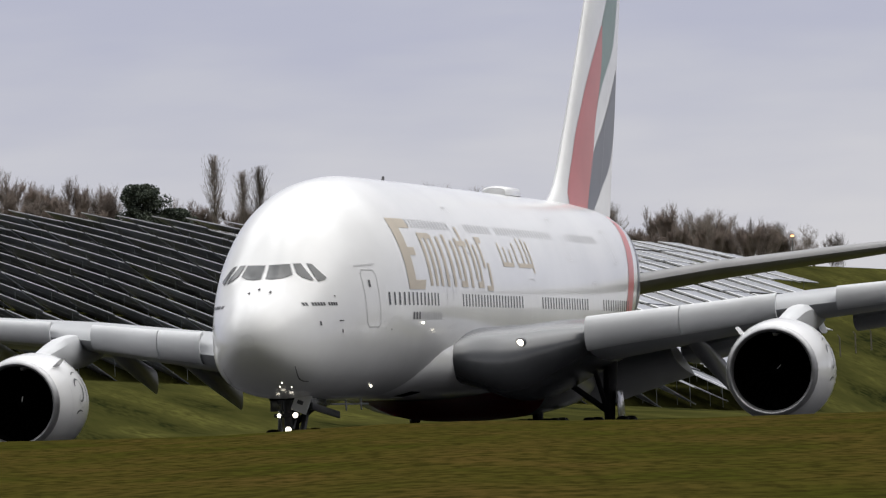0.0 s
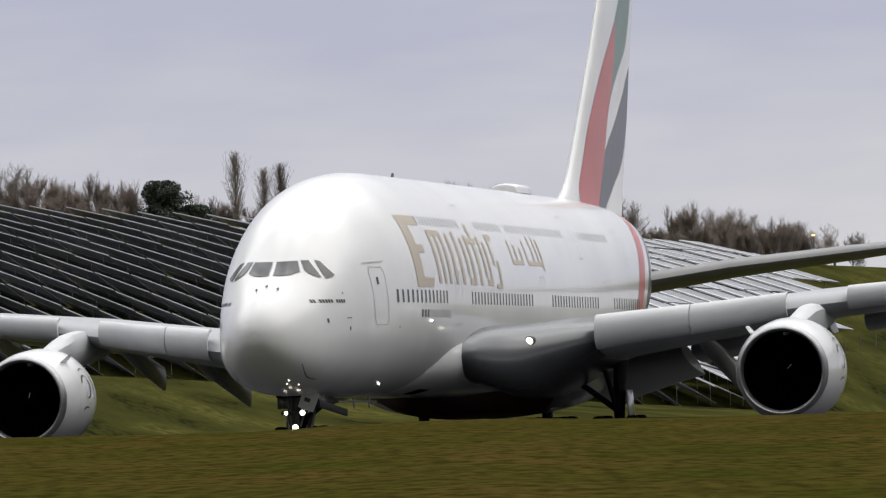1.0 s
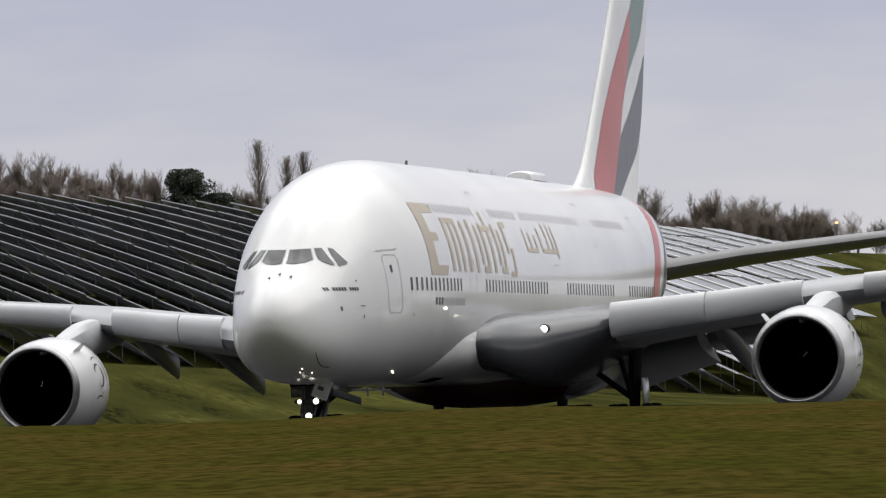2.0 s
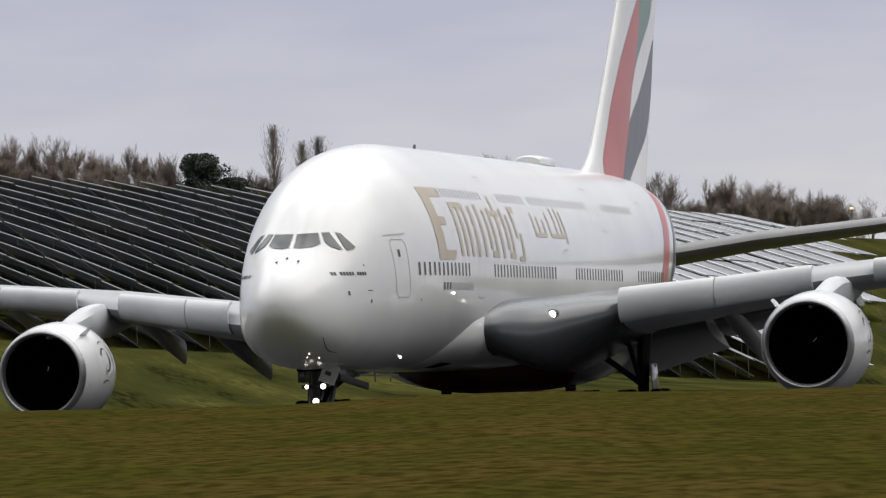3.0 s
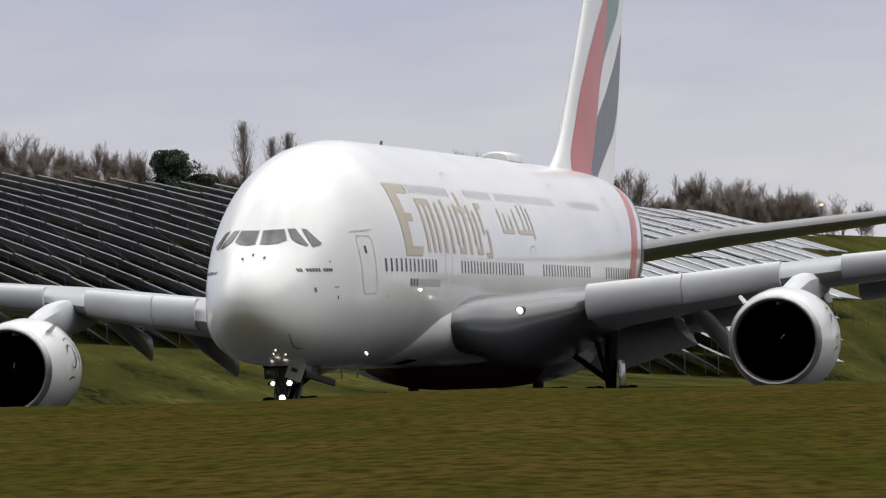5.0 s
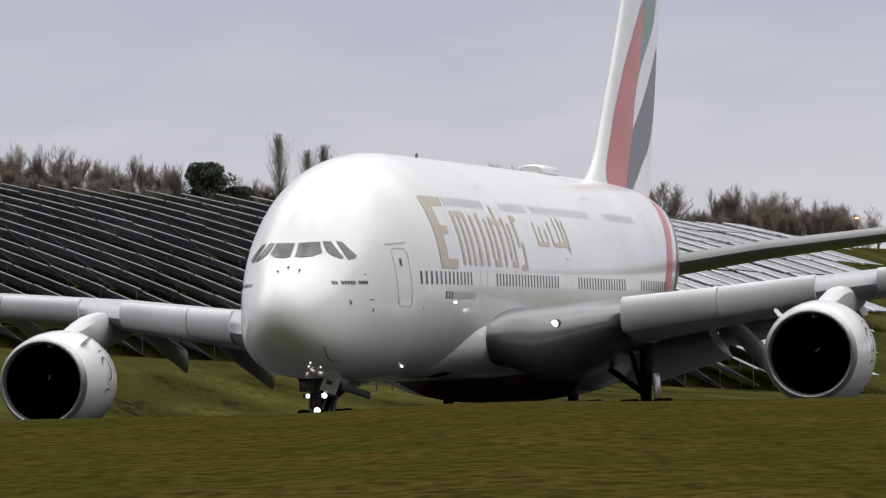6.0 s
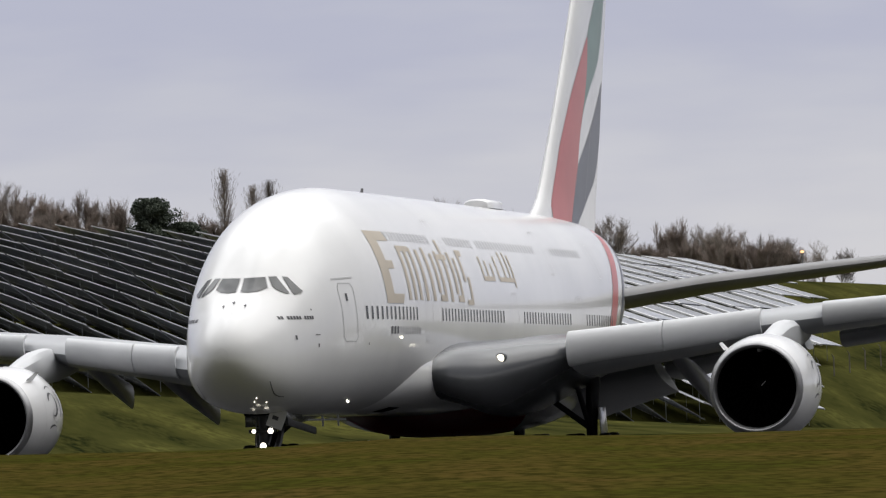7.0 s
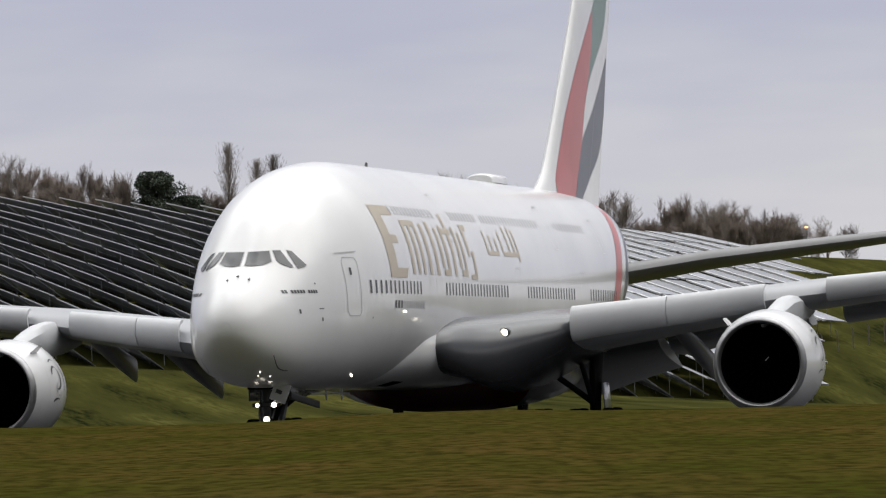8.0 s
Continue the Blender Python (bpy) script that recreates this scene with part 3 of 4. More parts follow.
def nose_x(y, z):
    """How far back the nose's skin lies at (y, z)."""
    lo, hi = 0.0, 9.0
    for _ in range(40):
        mid = (lo + hi) / 2
        t, b, w, c = section(mid)
        inside = b < z < t and abs(y) < skin_y(mid, z)
        lo, hi = (lo, mid) if inside else (mid, hi)
    return hi


for side in (1, -1):
    for poly in COCKPIT:
        cy, cz = sum(p[0] for p in poly) / len(poly), sum(p[1] for p in poly) / len(poly)
        for grow, mt, off, nm in ((1.08, "seam", .010, "window_frame"), (1.0, "pane", .022, "cockpit_window")):
            bm = bmesh.new()
            rings = []
            for r in (1.0, .66, .33):
                ring = []
                for a, b in zip(poly, poly[1:] + poly[:1]):
                    for f in (0, .33, .66):
                        y, z = a[0] + (b[0] - a[0]) * f, a[1] + (b[1] - a[1]) * f
                        y, z = cy + (y - cy) * r * grow, cz + (z - cz) * r * grow
                        ring.append((-nose_x(y, z) + off, side * (y + off * .4), z + off * .4))
                rings.append(ring)
            vs = [[bm.verts.new(p) for p in ring] for ring in rings]
            k = len(vs[0])
            for a, b in zip(vs, vs[1:]):
                for i in range(k):
                    bm.faces.new((a[i], a[(i + 1) % k], b[(i + 1) % k], b[i]))
            bm.faces.new(vs[-1])
            part(nm, bm, mt, plane, "dark cockpit pane" if nm == "cockpit_window" else "grey window surround")

# pitot probes, cabin windows, doors, lettering bars
for y, z in ((-.32, 6.39), (.01, 6.52), (.43, 6.41)):
    x = -nose_x(y, z)
    part("probe", tube([(x - .02, y, z), (x + .10, y + .02, z - .03), (x + .22, y, z - .02)], [.035, .03, .015], 6), "mark", plane)
MAIN = [(8.6, 15.0, 13), (19.4, 30.6, 21), (34.7, 44.3, 18), (48.0, 54.6, 12)]
UPPER = [(13.4, 20.2, 13), (23.5, 27.9, 9), (29.2, 40.2, 21), (43.9, 50.0, 12)]
for side in (1, -1):
    shared = {}
    for z, rows, h, w, mt in ((6.10, MAIN, .47, .17, "cabin"), (8.95, UPPER, .34, .13, "pale_cabin")):
        for s0, s1, n in rows:
            for i in range(n):
                s = s0 + (s1 - s0) * i / (n - 1)
                if 15 < s < 45:
                    key = (z, side)
                    if key not in shared:
                        b2 = skin_patch([(-w / 2 + 25, z - h / 2), (w / 2 + 25, z - h / 2), (w / 2 + 25, z + h / 2), (-w / 2 + 25, z + h / 2)], side, 1, 3)
                        bmesh.ops.translate(b2, verts=b2.verts, vec=(25, 0, 0))
                        shared[key] = mesh(b2, "cabin_window", mt)
                    ob = part("cabin_window", shared[key], mt, plane)
                    ob.location.x = -s
                else:
                    part("cabin_window", skin_patch([(s - w / 2, z - h / 2), (s + w / 2, z - h / 2), (s + w / 2, z + h / 2), (s - w / 2, z + h / 2)], side, 1, 3), mt, plane)
    for s0, s1, z0, z1 in [(6.45, 7.66, 5.07, 7.13), (16.6, 17.7, 5.07, 7.05), (32.5, 33.6, 5.07, 7.05), (45.9, 47.0, 5.07, 7.05), (21.6, 22.6, 7.95, 9.75), (41.9, 42.9, 7.95, 9.75), (52.6, 53.4, 7.95, 9.4)]:
        c = .16
        loop = [(s0 + c, z0), (s1 - c, z0), (s1, z0 + c), (s1, z1 - c), (s1 - c, z1), (s0 + c, z1), (s0, z1 - c), (s0, z0 + c), (s0 + c, z0)]
        d = part("cabin_door", skin_line(loop, side, .035, .012), "seam", plane, "closed cabin door outlined by its seam")
        if s0 < 8:
            part("door_pane", skin_patch([(s0 + .45, z1 - .62), (s0 + .62, z1 - .62), (s0 + .62, z1 - .36), (s0 + .45, z1 - .36)], side, 1, 2), "mark", d)
            part("drip_rail", skin_line([(s0 - .3, z1 + .14), (s1 + .15, z1 + .22)], side, .04, .03), "seam", d)
    # airline title as plain gold shapes
    def bar(c):
        part("livery_bar", skin_patch(c, side, max(1, int(abs(c[1][0] - c[0][0]) / .5)), 8, .014), "gold", plane)
    bar([(10.9, 6.45), (11.9, 6.45), (11.9, 9.1), (10.9, 9.1)])
    bar([(11.9, 8.75), (13.3, 8.75), (13.1, 9.1), (11.9, 9.1)])
    bar([(11.9, 7.72), (12.7, 7.72), (12.7, 8.02), (11.9, 8.02)])
    bar([(11.9, 6.45), (13.0, 6.45), (13.3, 6.80), (11.9, 6.80)])
    for s, z0, z1, w in [(14.2, 6.6, 8.55, .42), (15.1, 6.6, 8.55, .40), (16.0, 6.6, 8.55, .40), (17.1, 6.6, 8.5, .45), (18.3, 6.6, 8.6, .45), (19.4, 6.9, 8.4, .40), (20.3, 6.6, 8.5, .42), (21.4, 6.6, 8.95, .42), (22.5, 6.9, 8.5, .40), (23.3, 6.7, 8.3, .35), (24.3, 7.4, 8.55, .38), (25.0, 6.55, 7.6, .38)]:
        bar([(s - w / 2, z0), (s + w / 2, z0), (s + w / 2, z1), (s - w / 2, z1)])
    for c in [(19.4, 20.3, 6.6, 6.85), (20.3, 22.0, 8.2, 8.4), (22.5, 23.5, 6.6, 6.85), (24.1, 25.1, 6.5, 6.7), (24.1, 25.1, 8.4, 8.62), (14.0, 16.0, 8.4, 8.6)]:
        bar([(c[0], c[2]), (c[1], c[2]), (c[1], c[3]), (c[0], c[3])])
    for s, z0, z1 in [(28.1, 7.6, 8.45), (29.0, 7.6, 8.3), (30.0, 7.6, 8.2), (31.0, 7.6, 8.5), (32.3, 7.55, 8.7), (33.2, 7.5, 8.7), (33.9, 7.3, 8.6)]:
        bar([(s - .13, z0), (s + .13, z0), (s + .13, z1), (s - .13, z1)])
    for s0, s1 in ((28.0, 30.1), (31.0, 34.0)):
        bar([(s0, 7.5), (s1, 7.5), (s1, 7.68), (s0, 7.68)])
    for i, s in enumerate(np.arange(2.42, 4.3, .145)):
        if i not in (2, 8):
            part("lettering_bar", skin_patch([(s, 5.86), (s + .11, 5.86), (s + .11, 5.97), (s, 5.98)], side, 1, 1), "mark", plane)
    for i, s in enumerate(np.arange(11.2, 15.4, .38)):
        part("lettering_bar", skin_patch([(s, 5.35), (s + .22, 5.35), (s + .22, 5.62), (s, 5.62)], side, 1, 1), "mark" if i < 3 else "seam", plane)
    for s, z, w, h in [(2.90, 5.15, .11, .15), (4.36, 4.88, .09, .13), (4.2, 5.30, .34, .03), (4.22, 6.17, .07, .06), (8.7, 4.95, .06, .08)]:
        part("static_port", skin_patch([(s, z), (s + w, z), (s + w, z + h), (s, z + h)], side, 1, 1), "mark", plane)
    part("panel_seam", skin_line([(1.55 + 1.4 * f, 3.74 - .54 * (1 - (1 - f) ** 2.2)) for f in (0, .15, .3, .45, .6, .8, 1)], side, .024), "mark", plane)
# roof antennas
part("satcom_dome", skin([[(-x, w * math.cos(a), 10.85 + h * math.sin(a) ** .45) for a in [k * math.pi / 14 for k in range(15)]] for x, w, h in [(42.7, .3, .03), (42.8, .52, .34), (43.1, .62, .42), (45.5, .62, .42), (45.9, .5, .36), (46.1, .3, .05)]], closed=False), "white", plane, "white satellite antenna dome")
part("antenna", tube([(-22, 0, 10.85), (-22.1, 0, 11.05)], [.07, .05], 8), "mark", plane)


# landing gear
def wheel(parent, at, r, w):
    hub = new("wheel")
    hub.parent, hub.location = parent, at
    prof = [(-w / 2, r * .55), (-w / 2, r * .85), (-w * .36, r * .97), (0, r), (w * .36, r * .97), (w / 2, r * .85), (w / 2, r * .55)]
    part("tyre", skin([[(rr * math.cos(k * math.tau / 24), y, rr * math.sin(k * math.tau / 24)) for k in range(24)] for y, rr in prof]), "tyre", hub)
    part("rim", skin([[(rr * math.cos(k * math.tau / 16), y, rr * math.sin(k * math.tau / 16)) for k in range(16)] for y, rr in [(-w * .53, .05), (-w * .51, r * .5), (w * .51, r * .5), (w * .53, .05)]]), "metal", hub)
    return hub


WHEELS = []
nose = new("nose_gear")
nose.parent, nose.location = plane, (-5.45, 0, 0)
nose["label"] = "dark nose landing gear with lit lamps"
part("leg", tube([(0, 0, .64), (0, 0, 1.6), (-.05, 0, 2.9)], [.10, .14, .17], 12), "dark", nose)
part("drag_strut", tube([(0, .1, 1.5), (-1.5, .15, 2.8)], [.11, .11], 8), "dark", nose)
part("axle", tube([(0, -.6, .64), (0, .6, .64)], .08, 8), "dark", nose)
for y in (.42, -.42):
    WHEELS.append((wheel(nose, (0, y, .64), .63, .42), .63))
part("lamp_bar", box((.16, .95, .14), (.12, 0, 2.02), .03), "dark", nose)
part("scissor_link", tube([(.16, 0, 1.55), (.42, 0, 1.2), (.14, 0, .85)], .06, 8), "dark", nose)
for y, z, r in ((.33, 2.02, .10), (-.27, 2.02, .075), (.05, 1.50, .115)):
    bm = bmesh.new()
    bmesh.ops.create_uvsphere(bm, u_segments=12, v_segments=8, radius=r, matrix=Matrix.Translation((.24, y, z)))
    part("taxi_light", bm, "lamp", nose, "lit taxi light")
    part("lamp_can", tube([(.22, y, z), (.02, y, z)], [r * 1.15, r * .8], 12), "dark", nose)
part("door", box((.05, .60, .70), (.35, .60, 2.45), .02, turn=Euler((radians(-22), radians(0), 0)).to_matrix().to_4x4()), "white", nose, "white gear door with a dark number bar")
part("number_bar", box((.012, .22, .14), (.384, .56, 2.47), 0, turn=Euler((radians(-22), 0, 0)).to_matrix().to_4x4()), "mark", nose)
for y in (.75, -.75):
    part("bay_door", box((2.2, .04, .5), (-1.6, y, 2.42), .015), "root", nose)
part("door_link", box((4.2, .10, .26), (-2.3, .82, 2.14), .03, turn=Euler((0, radians(-5), 0)).to_matrix().to_4x4()), "dark", nose)
# thin pale rod added to draw a reflected line along the belly
part("reflection_line", tube([(-3.3, .8, 2.36), (-6.3, .8, 2.34), (-9.2, .8, 2.32)], .035, 8), "slat", nose, "pale rod as a reflected line under the fuselage")
for x, y in ((-5.6, .8), (-8.0, .8)):
    part("drain_mast", tube([(x, y, 2.5), (x - .08, y, 2.1)], [.05, .03], 6), "slat", nose)
part("torque_arm", tube([(-.15, .30, .95), (-.55, .42, 1.6), (-.95, .48, 2.2)], [.13, .12, .10], 8), "dark", nose)
part("hose", tube([(.12, -.16, 2.5), (.30, -.2, 1.7), (.12, -.18, .9)], .03, 6), "dark", nose)
# a black box paints the shadow of the open gear bay
part("bay", box((2.4, 1.2, .3), (-.9, 0, 2.72), .02), "black", nose)
for y, z in ((.70, 3.17), (.88, 3.02), (.55, 3.05)):
    bm = bmesh.new()
    bmesh.ops.create_uvsphere(bm, u_segments=8, v_segments=6, radius=.022, matrix=Matrix.Translation((-nose_x(y, z) + .02, y, z)))
    part("small_light", bm, "lamp", plane, "small lit lamp")
for s, z, r in ((9.6, 2.98, .045), (12.5, 5.22, .05)):
    bm = bmesh.new()
    bmesh.ops.create_uvsphere(bm, u_segments=8, v_segments=6, radius=r, matrix=Matrix.Translation(on_skin(s, z, 1, .03)))
    part("small_light", bm, "lamp", plane, "small lit marker light")


def main_gear(s, y, rows, wing_gear):
    g = new("wing_gear" if wing_gear else "body_gear")
    g.parent, g.location = plane, (-s, y, 0)
    g["label"] = "dark main landing gear leg with paired wheels"
    sg = math.copysign(1, y)
    part("leg", tube([(0, 0, .7), (0, 0, 1.9), (0, sg * .15, 4.0)], [.19, .25, .30], 14), "dark", g)
    part("side_strut", tube([(.05, 0, 1.55), (.1, -sg * 1.9, 3.0)], [.12, .12], 8), "dark", g)
    part("drag_strut", tube([(.1, 0, 1.3), (1.9, -sg * .2, 3.4)], [.11, .11], 8), "dark", g)
    part("bogie_beam", tube([(-rows * .85, 0, .68), (rows * .85, 0, .68)], .16, 10), "dark", g)
    xs = [(i - (rows - 1) / 2) * 1.7 for i in range(rows)]
    for x in xs:
        part("axle", tube([(x, -.7, .7), (x, .7, .7)], .09, 8), "dark", g)
        for yy in (.68, -.68):
            WHEELS.append((wheel(g, (x, yy, .7), .7, .5), .7))
    if wing_gear:
        part("gear_door", box((1.3, .06, 1.1), (0, sg * .46, 1.86), .02, turn=Euler((radians(sg * 4), 0, 0)).to_matrix().to_4x4()), "white", g, "white gear door")
    part("hose", tube([(.25, .05, 3.2), (.34, .1, 2.2), (.2, .08, 1.2)], .035, 6), "dark", g)


for sg in (1, -1):
    main_gear(32.6, sg * 6.55, 2, True)
    main_gear(37.5, sg * 2.6, 3, False)

# ---- the solar field on the hillside ----
def row_point(az0, q, up=0.0, across=0.0):
    """A place on a panel row: how far along it (q), how high and how far to its side."""
    y = CREST_Y + (FOOT_Y - CREST_Y) * q / RUN
    az = az0 + q
    return Vector((y * az + across, y, EYE[2] + y * hill_elevation(az0, q) + up))


def build_row(az0, index):
    row = new("solar_row")
    base = row_point(az0, 0)
    row.location = base
    tagged(row, "long row of dark tilted solar panels on steel posts", "solar panels", "rows of the solar field")
    rnd = random.Random(index)
    n = 9
    right = smooth01((math.degrees(az0) + 2.9) / 2.2)
    tilt = radians(38 - 31 * right)
    wide = 5.0 - 2.1 * right
    legs = bmesh.new()
    reach = .86 - .19 * math.degrees(az0)      # the field's edge cuts the rows short on one side
    for k in range(n):
        if (k + .975) / n > max(.22, reach):
            break
        q0, q1 = RUN * (k + .015) / n, RUN * (k + .975) / n
        lift = rnd.uniform(-.12, .12)
        a, b = row_point(az0, q0) - base, row_point(az0, q1) - base
        across = Vector((math.cos(tilt), .25, -math.sin(tilt))).normalized() * wide
        up = Vector((0, 0, lift))
        th = Vector((0, 0, -.10))
        a, b = a + up, b + up
        bm = skin([[a, a + across, a + across + th, a + th], [b, b + across, b + across + th, b + th]])
        tb = part("table", bm, "panel", row, "", smooth=False)
        bm = bmesh.new()
        e = Vector((0, 0, .02))
        o = Vector((-.04, 0, 0))
        hgt, rim = Vector((0, 0, -.10 - .10 * right)), across * (.035 + .09 * right)
        skin([[a + o + e, a + o + e + rim, a + o + hgt + rim, a + o + hgt], [b + o + e, b + o + e + rim, b + o + hgt + rim, b + o + hgt]], bm=bm)
        for f, w in ((.50, .010), (.975, .025)):
            m0, m1 = across * f, across * (f + w)
            skin([[a + m0 + e, a + m1 + e, a + m1 - e * 6, a + m0 - e * 6], [b + m0 + e, b + m1 + e, b + m1 - e * 6, b + m0 - e * 6]], bm=bm)
        part("edge_frame", bm, "frame", tb, "", smooth=False)
        for j in (.2, .8):
            p = a.lerp(b, j)
            for f, ln in ((.2, 2.7), (.8, 2.2)):
                tube([p + across * f + th, p + across * f - Vector((0, 0, ln + 1.2 * (f > .5) * .2))], .035, 4, legs)
    tagged(part("substructure", legs, "steel", row, "", smooth=False), kind="stuff")


az, i = -10.4, 0
while az < 2.95:
    build_row(radians(az), i)
    az += .37 - .10 * smooth01((az + 3.5) / 4)
    i += 1


# ---- trees ----
def bare_tree(seed, height, spread, rise, trunk_r, depth=4, twig=.02):
    """Branches of a leafless tree as one mesh of thin tapered rods."""
    rnd = random.Random(seed)
    verts, faces = [], []

    def rod(p, q, r0, r1):
        d = (q - p).normalized()
        a = d.cross(Vector((.3, .9, .1))).normalized()
        b = d.cross(a)
        k = len(verts)
        for c, r in ((p, r0), (q, r1)):
            for j in range(3):
                t = j * math.tau / 3
                verts.append(tuple(c + (a * math.cos(t) + b * math.sin(t)) * r))
        for j in range(3):
            faces.append((k + j, k + (j + 1) % 3, k + 3 + (j + 1) % 3, k + 3 + j))

    def grow(p, d, length, r, level):
        steps = 3 if level < 3 else 2
        for s in range(steps):
            d = (d + Vector((rnd.uniform(-.16, .16), rnd.uniform(-.16, .16), rise * .12))).normalized()
            q = p + d * length / steps
            r2 = max(twig, r * (.82 if level else .86))
            rod(p, q, r, r2)
            if level < depth:
                for _ in range((rnd.choice((1, 2, 2, 3)) if level < 4 else 1) if level or s else 1):
                    a = rnd.uniform(0, math.tau)
                    side = Vector((math.cos(a), math.sin(a), 0))
                    nd = (d * rise + side * spread + Vector((0, 0, .1))).normalized()
                    grow(q, nd, length * rnd.uniform(.5, .72), max(twig, r2 * .58), level + 1)
            if level >= 3:                      # a haze of fine twigs
                for _ in range(1):
                    t = (d * .5 + Vector((rnd.gauss(0, .6), rnd.gauss(0, .6), rnd.gauss(.35, .5)))).normalized()
                    rod(q, q + t * rnd.uniform(.4, 1.1), .012, .006)
            p, r = q, r2

    grow(Vector((0, 0, -.5)), Vector((0, 0, 1)), height * .55, trunk_r, 0)
    top = max(v[2] for v in verts)
    f = height / top
    me = bpy.data.meshes.new("branches")
    me.from_pydata([(x * f, y * f, z * f) for x, y, z in verts], [], faces)
    return me


def poplar(seed, height):
    """A columnar tree: a straight stem set with many steep short branches."""
    rn = random.Random(seed)
    verts, faces = [], []

    def rod(p, q, r0, r1):
        d = (q - p).normalized()
        a = d.cross(Vector((.3, .9, .1))).normalized()
        b = d.cross(a)
        k = len(verts)
        for c, r in ((p, r0), (q, r1)):
            for j in range(3):
                t = j * math.tau / 3
                verts.append(tuple(c + (a * math.cos(t) + b * math.sin(t)) * r))
        for j in range(3):
            faces.append((k + j, k + (j + 1) % 3, k + 3 + (j + 1) % 3, k + 3 + j))

    rod(Vector((0, 0, -.5)), Vector((.1, 0, height * .6)), .20, .10)
    rod(Vector((.1, 0, height * .6)), Vector((0, .1, height)), .10, .02)
    for _ in range(330):
        h = height * (.08 + .86 * rn.random())
        f = h / height
        reach = height * .115 * min(1, (1.02 - f) / .5) ** .75 * min(1, .35 + f * 1.6) * rn.uniform(.35, 1.1)
        a = rn.uniform(0, math.tau)
        lean = rn.uniform(.22, .42)
        d = Vector((math.cos(a) * lean, math.sin(a) * lean, 1)).normalized()
        ln = min(reach / lean, (height - h) * 1.05)
        p = Vector((0, 0, h))
        for i in range(3):
            d = (d + Vector((rn.uniform(-.10, .10), rn.uniform(-.10, .10), .10))).normalized()
            q = p + d * ln / 3
            rod(p, q, .030 - .008 * i, .022 - .007 * i)
            for _ in range(3):
                t = (d + Vector((rn.uniform(-.5, .5), rn.uniform(-.5, .5), .2))).normalized()
                rod(q, q + t * rn.uniform(.3, .9), .013, .007)
            p = q
    me = bpy.data.meshes.new("branches")
    me.from_pydata(verts, [], faces)
    return me


def tree_thing(name, me, mat, label, trunk_h, trunk_r):
    t = new(name)
    tagged(t, label, "tree")
    me.materials.append(M[mat])
    part("crown", me, mat, t)
    part("trunk", tube([(0, 0, -1), (.05, 0, trunk_h * .5), (0, .05, trunk_h)], [trunk_r * 1.3, trunk_r, trunk_r * .6], 8), mat, t)
    return t


KINDS = {
    "broad": [tree_thing("bare_tree", bare_tree(10 + k, 14, .75, 1.0, .22, 5, .022), "bark", "leafless broad tree with fine brown twigs", 5, .28) for k in range(3)],
    "birch": [tree_thing("bare_tree", bare_tree(20 + k, 13, .45, 1.2, .17, 5, .022), "bark_b", "leafless slender tree with reddish twigs", 5, .2) for k in range(3)],
    "poplar": [tree_thing("poplar_tree", poplar(31, 19), "bark", "tall narrow leafless poplar", 9, .3)],
}
PLACED = set()


def place_tree(kind, az, top_el, dist, height, rnd, group):
    """Stands a tree so that its top reaches an elevation, rooted in the ground."""
    src = KINDS[kind][rnd.randrange(len(KINDS[kind]))]
    x = dist * math.tan(radians(az))
    g = ground_z(x, dist)
    top = EYE[2] + dist * math.tan(radians(top_el))
    nominal = {"broad": 14, "birch": 13, "poplar": 19}[kind]
    k = max(.35, (top - g) / nominal)
    m = Matrix.Translation((x, dist, g)) @ Matrix.Rotation(rnd.uniform(0, 6.28), 4, "Z")
    if src.name not in PLACED:
        PLACED.add(src.name)
        ob = src
        ob.matrix_basis = m
    else:
        ob = copy_thing(src, m)
    wide = k * rnd.uniform(.9, 1.15) if kind != "poplar" else k * 1.35
    ob.scale = (wide, wide, k)
    tagged(ob, group=group)


rnd = random.Random(5)
# a dense wood that falls away from the left end of the skyline
a = -5.6
while a < -2.6:
    el = 2.52 - .155 * (a + 4.6) + rnd.choice((-.16, -.12, -.08, -.05, 0, .09)) + rnd.uniform(-.04, .04)
    place_tree("birch" if rnd.random() < .75 else "broad", a, el, rnd.uniform(900, 960), 13, rnd, "trees behind the solar field")
    a += rnd.uniform(.05, .10)
a = -5.6                                        # lower scrub that closes the foot of the wood
while a < -2.75:
    place_tree("birch", a, 2.30 - .165 * (a + 4.6) + rnd.uniform(-.08, .05), rnd.uniform(885, 900), 13, rnd, "trees behind the solar field")
    a += rnd.uniform(.035, .06)
a = 2.6
while a < 4.1:
    place_tree("birch", a, 1.60 + rnd.uniform(-.08, .05), rnd.uniform(885, 900), 13, rnd, "trees behind the solar field")
    a += rnd.uniform(.05, .08)
for a, el in ((-2.75, 2.30), (-2.66, 2.28), (-1.95, 2.12), (-1.80, 2.10), (-1.72, 2.02), (-1.45, 2.0), (-1.35, 2.05)):
    place_tree("birch", a, el, 930, 13, rnd, "trees behind the solar field")
for a, el in ((-1.617, 2.49), (-1.33, 2.32), (-1.16, 2.36)):
    place_tree("poplar", a, el, 925, 19, rnd, "poplars on the skyline")
a = .5
while a < 1.35:
    place_tree("broad", a, 2.30 - .22 * a + rnd.uniform(-.05, .05), rnd.uniform(920, 960), 14, rnd, "trees behind the solar field")
    a += rnd.uniform(.07, .13)
for a, el in ((2.22, 1.98), (2.32, 1.9), (2.48, 1.72)):
    place_tree("broad", a, el, 930, 14, rnd, "trees behind the solar field")
a = 2.55
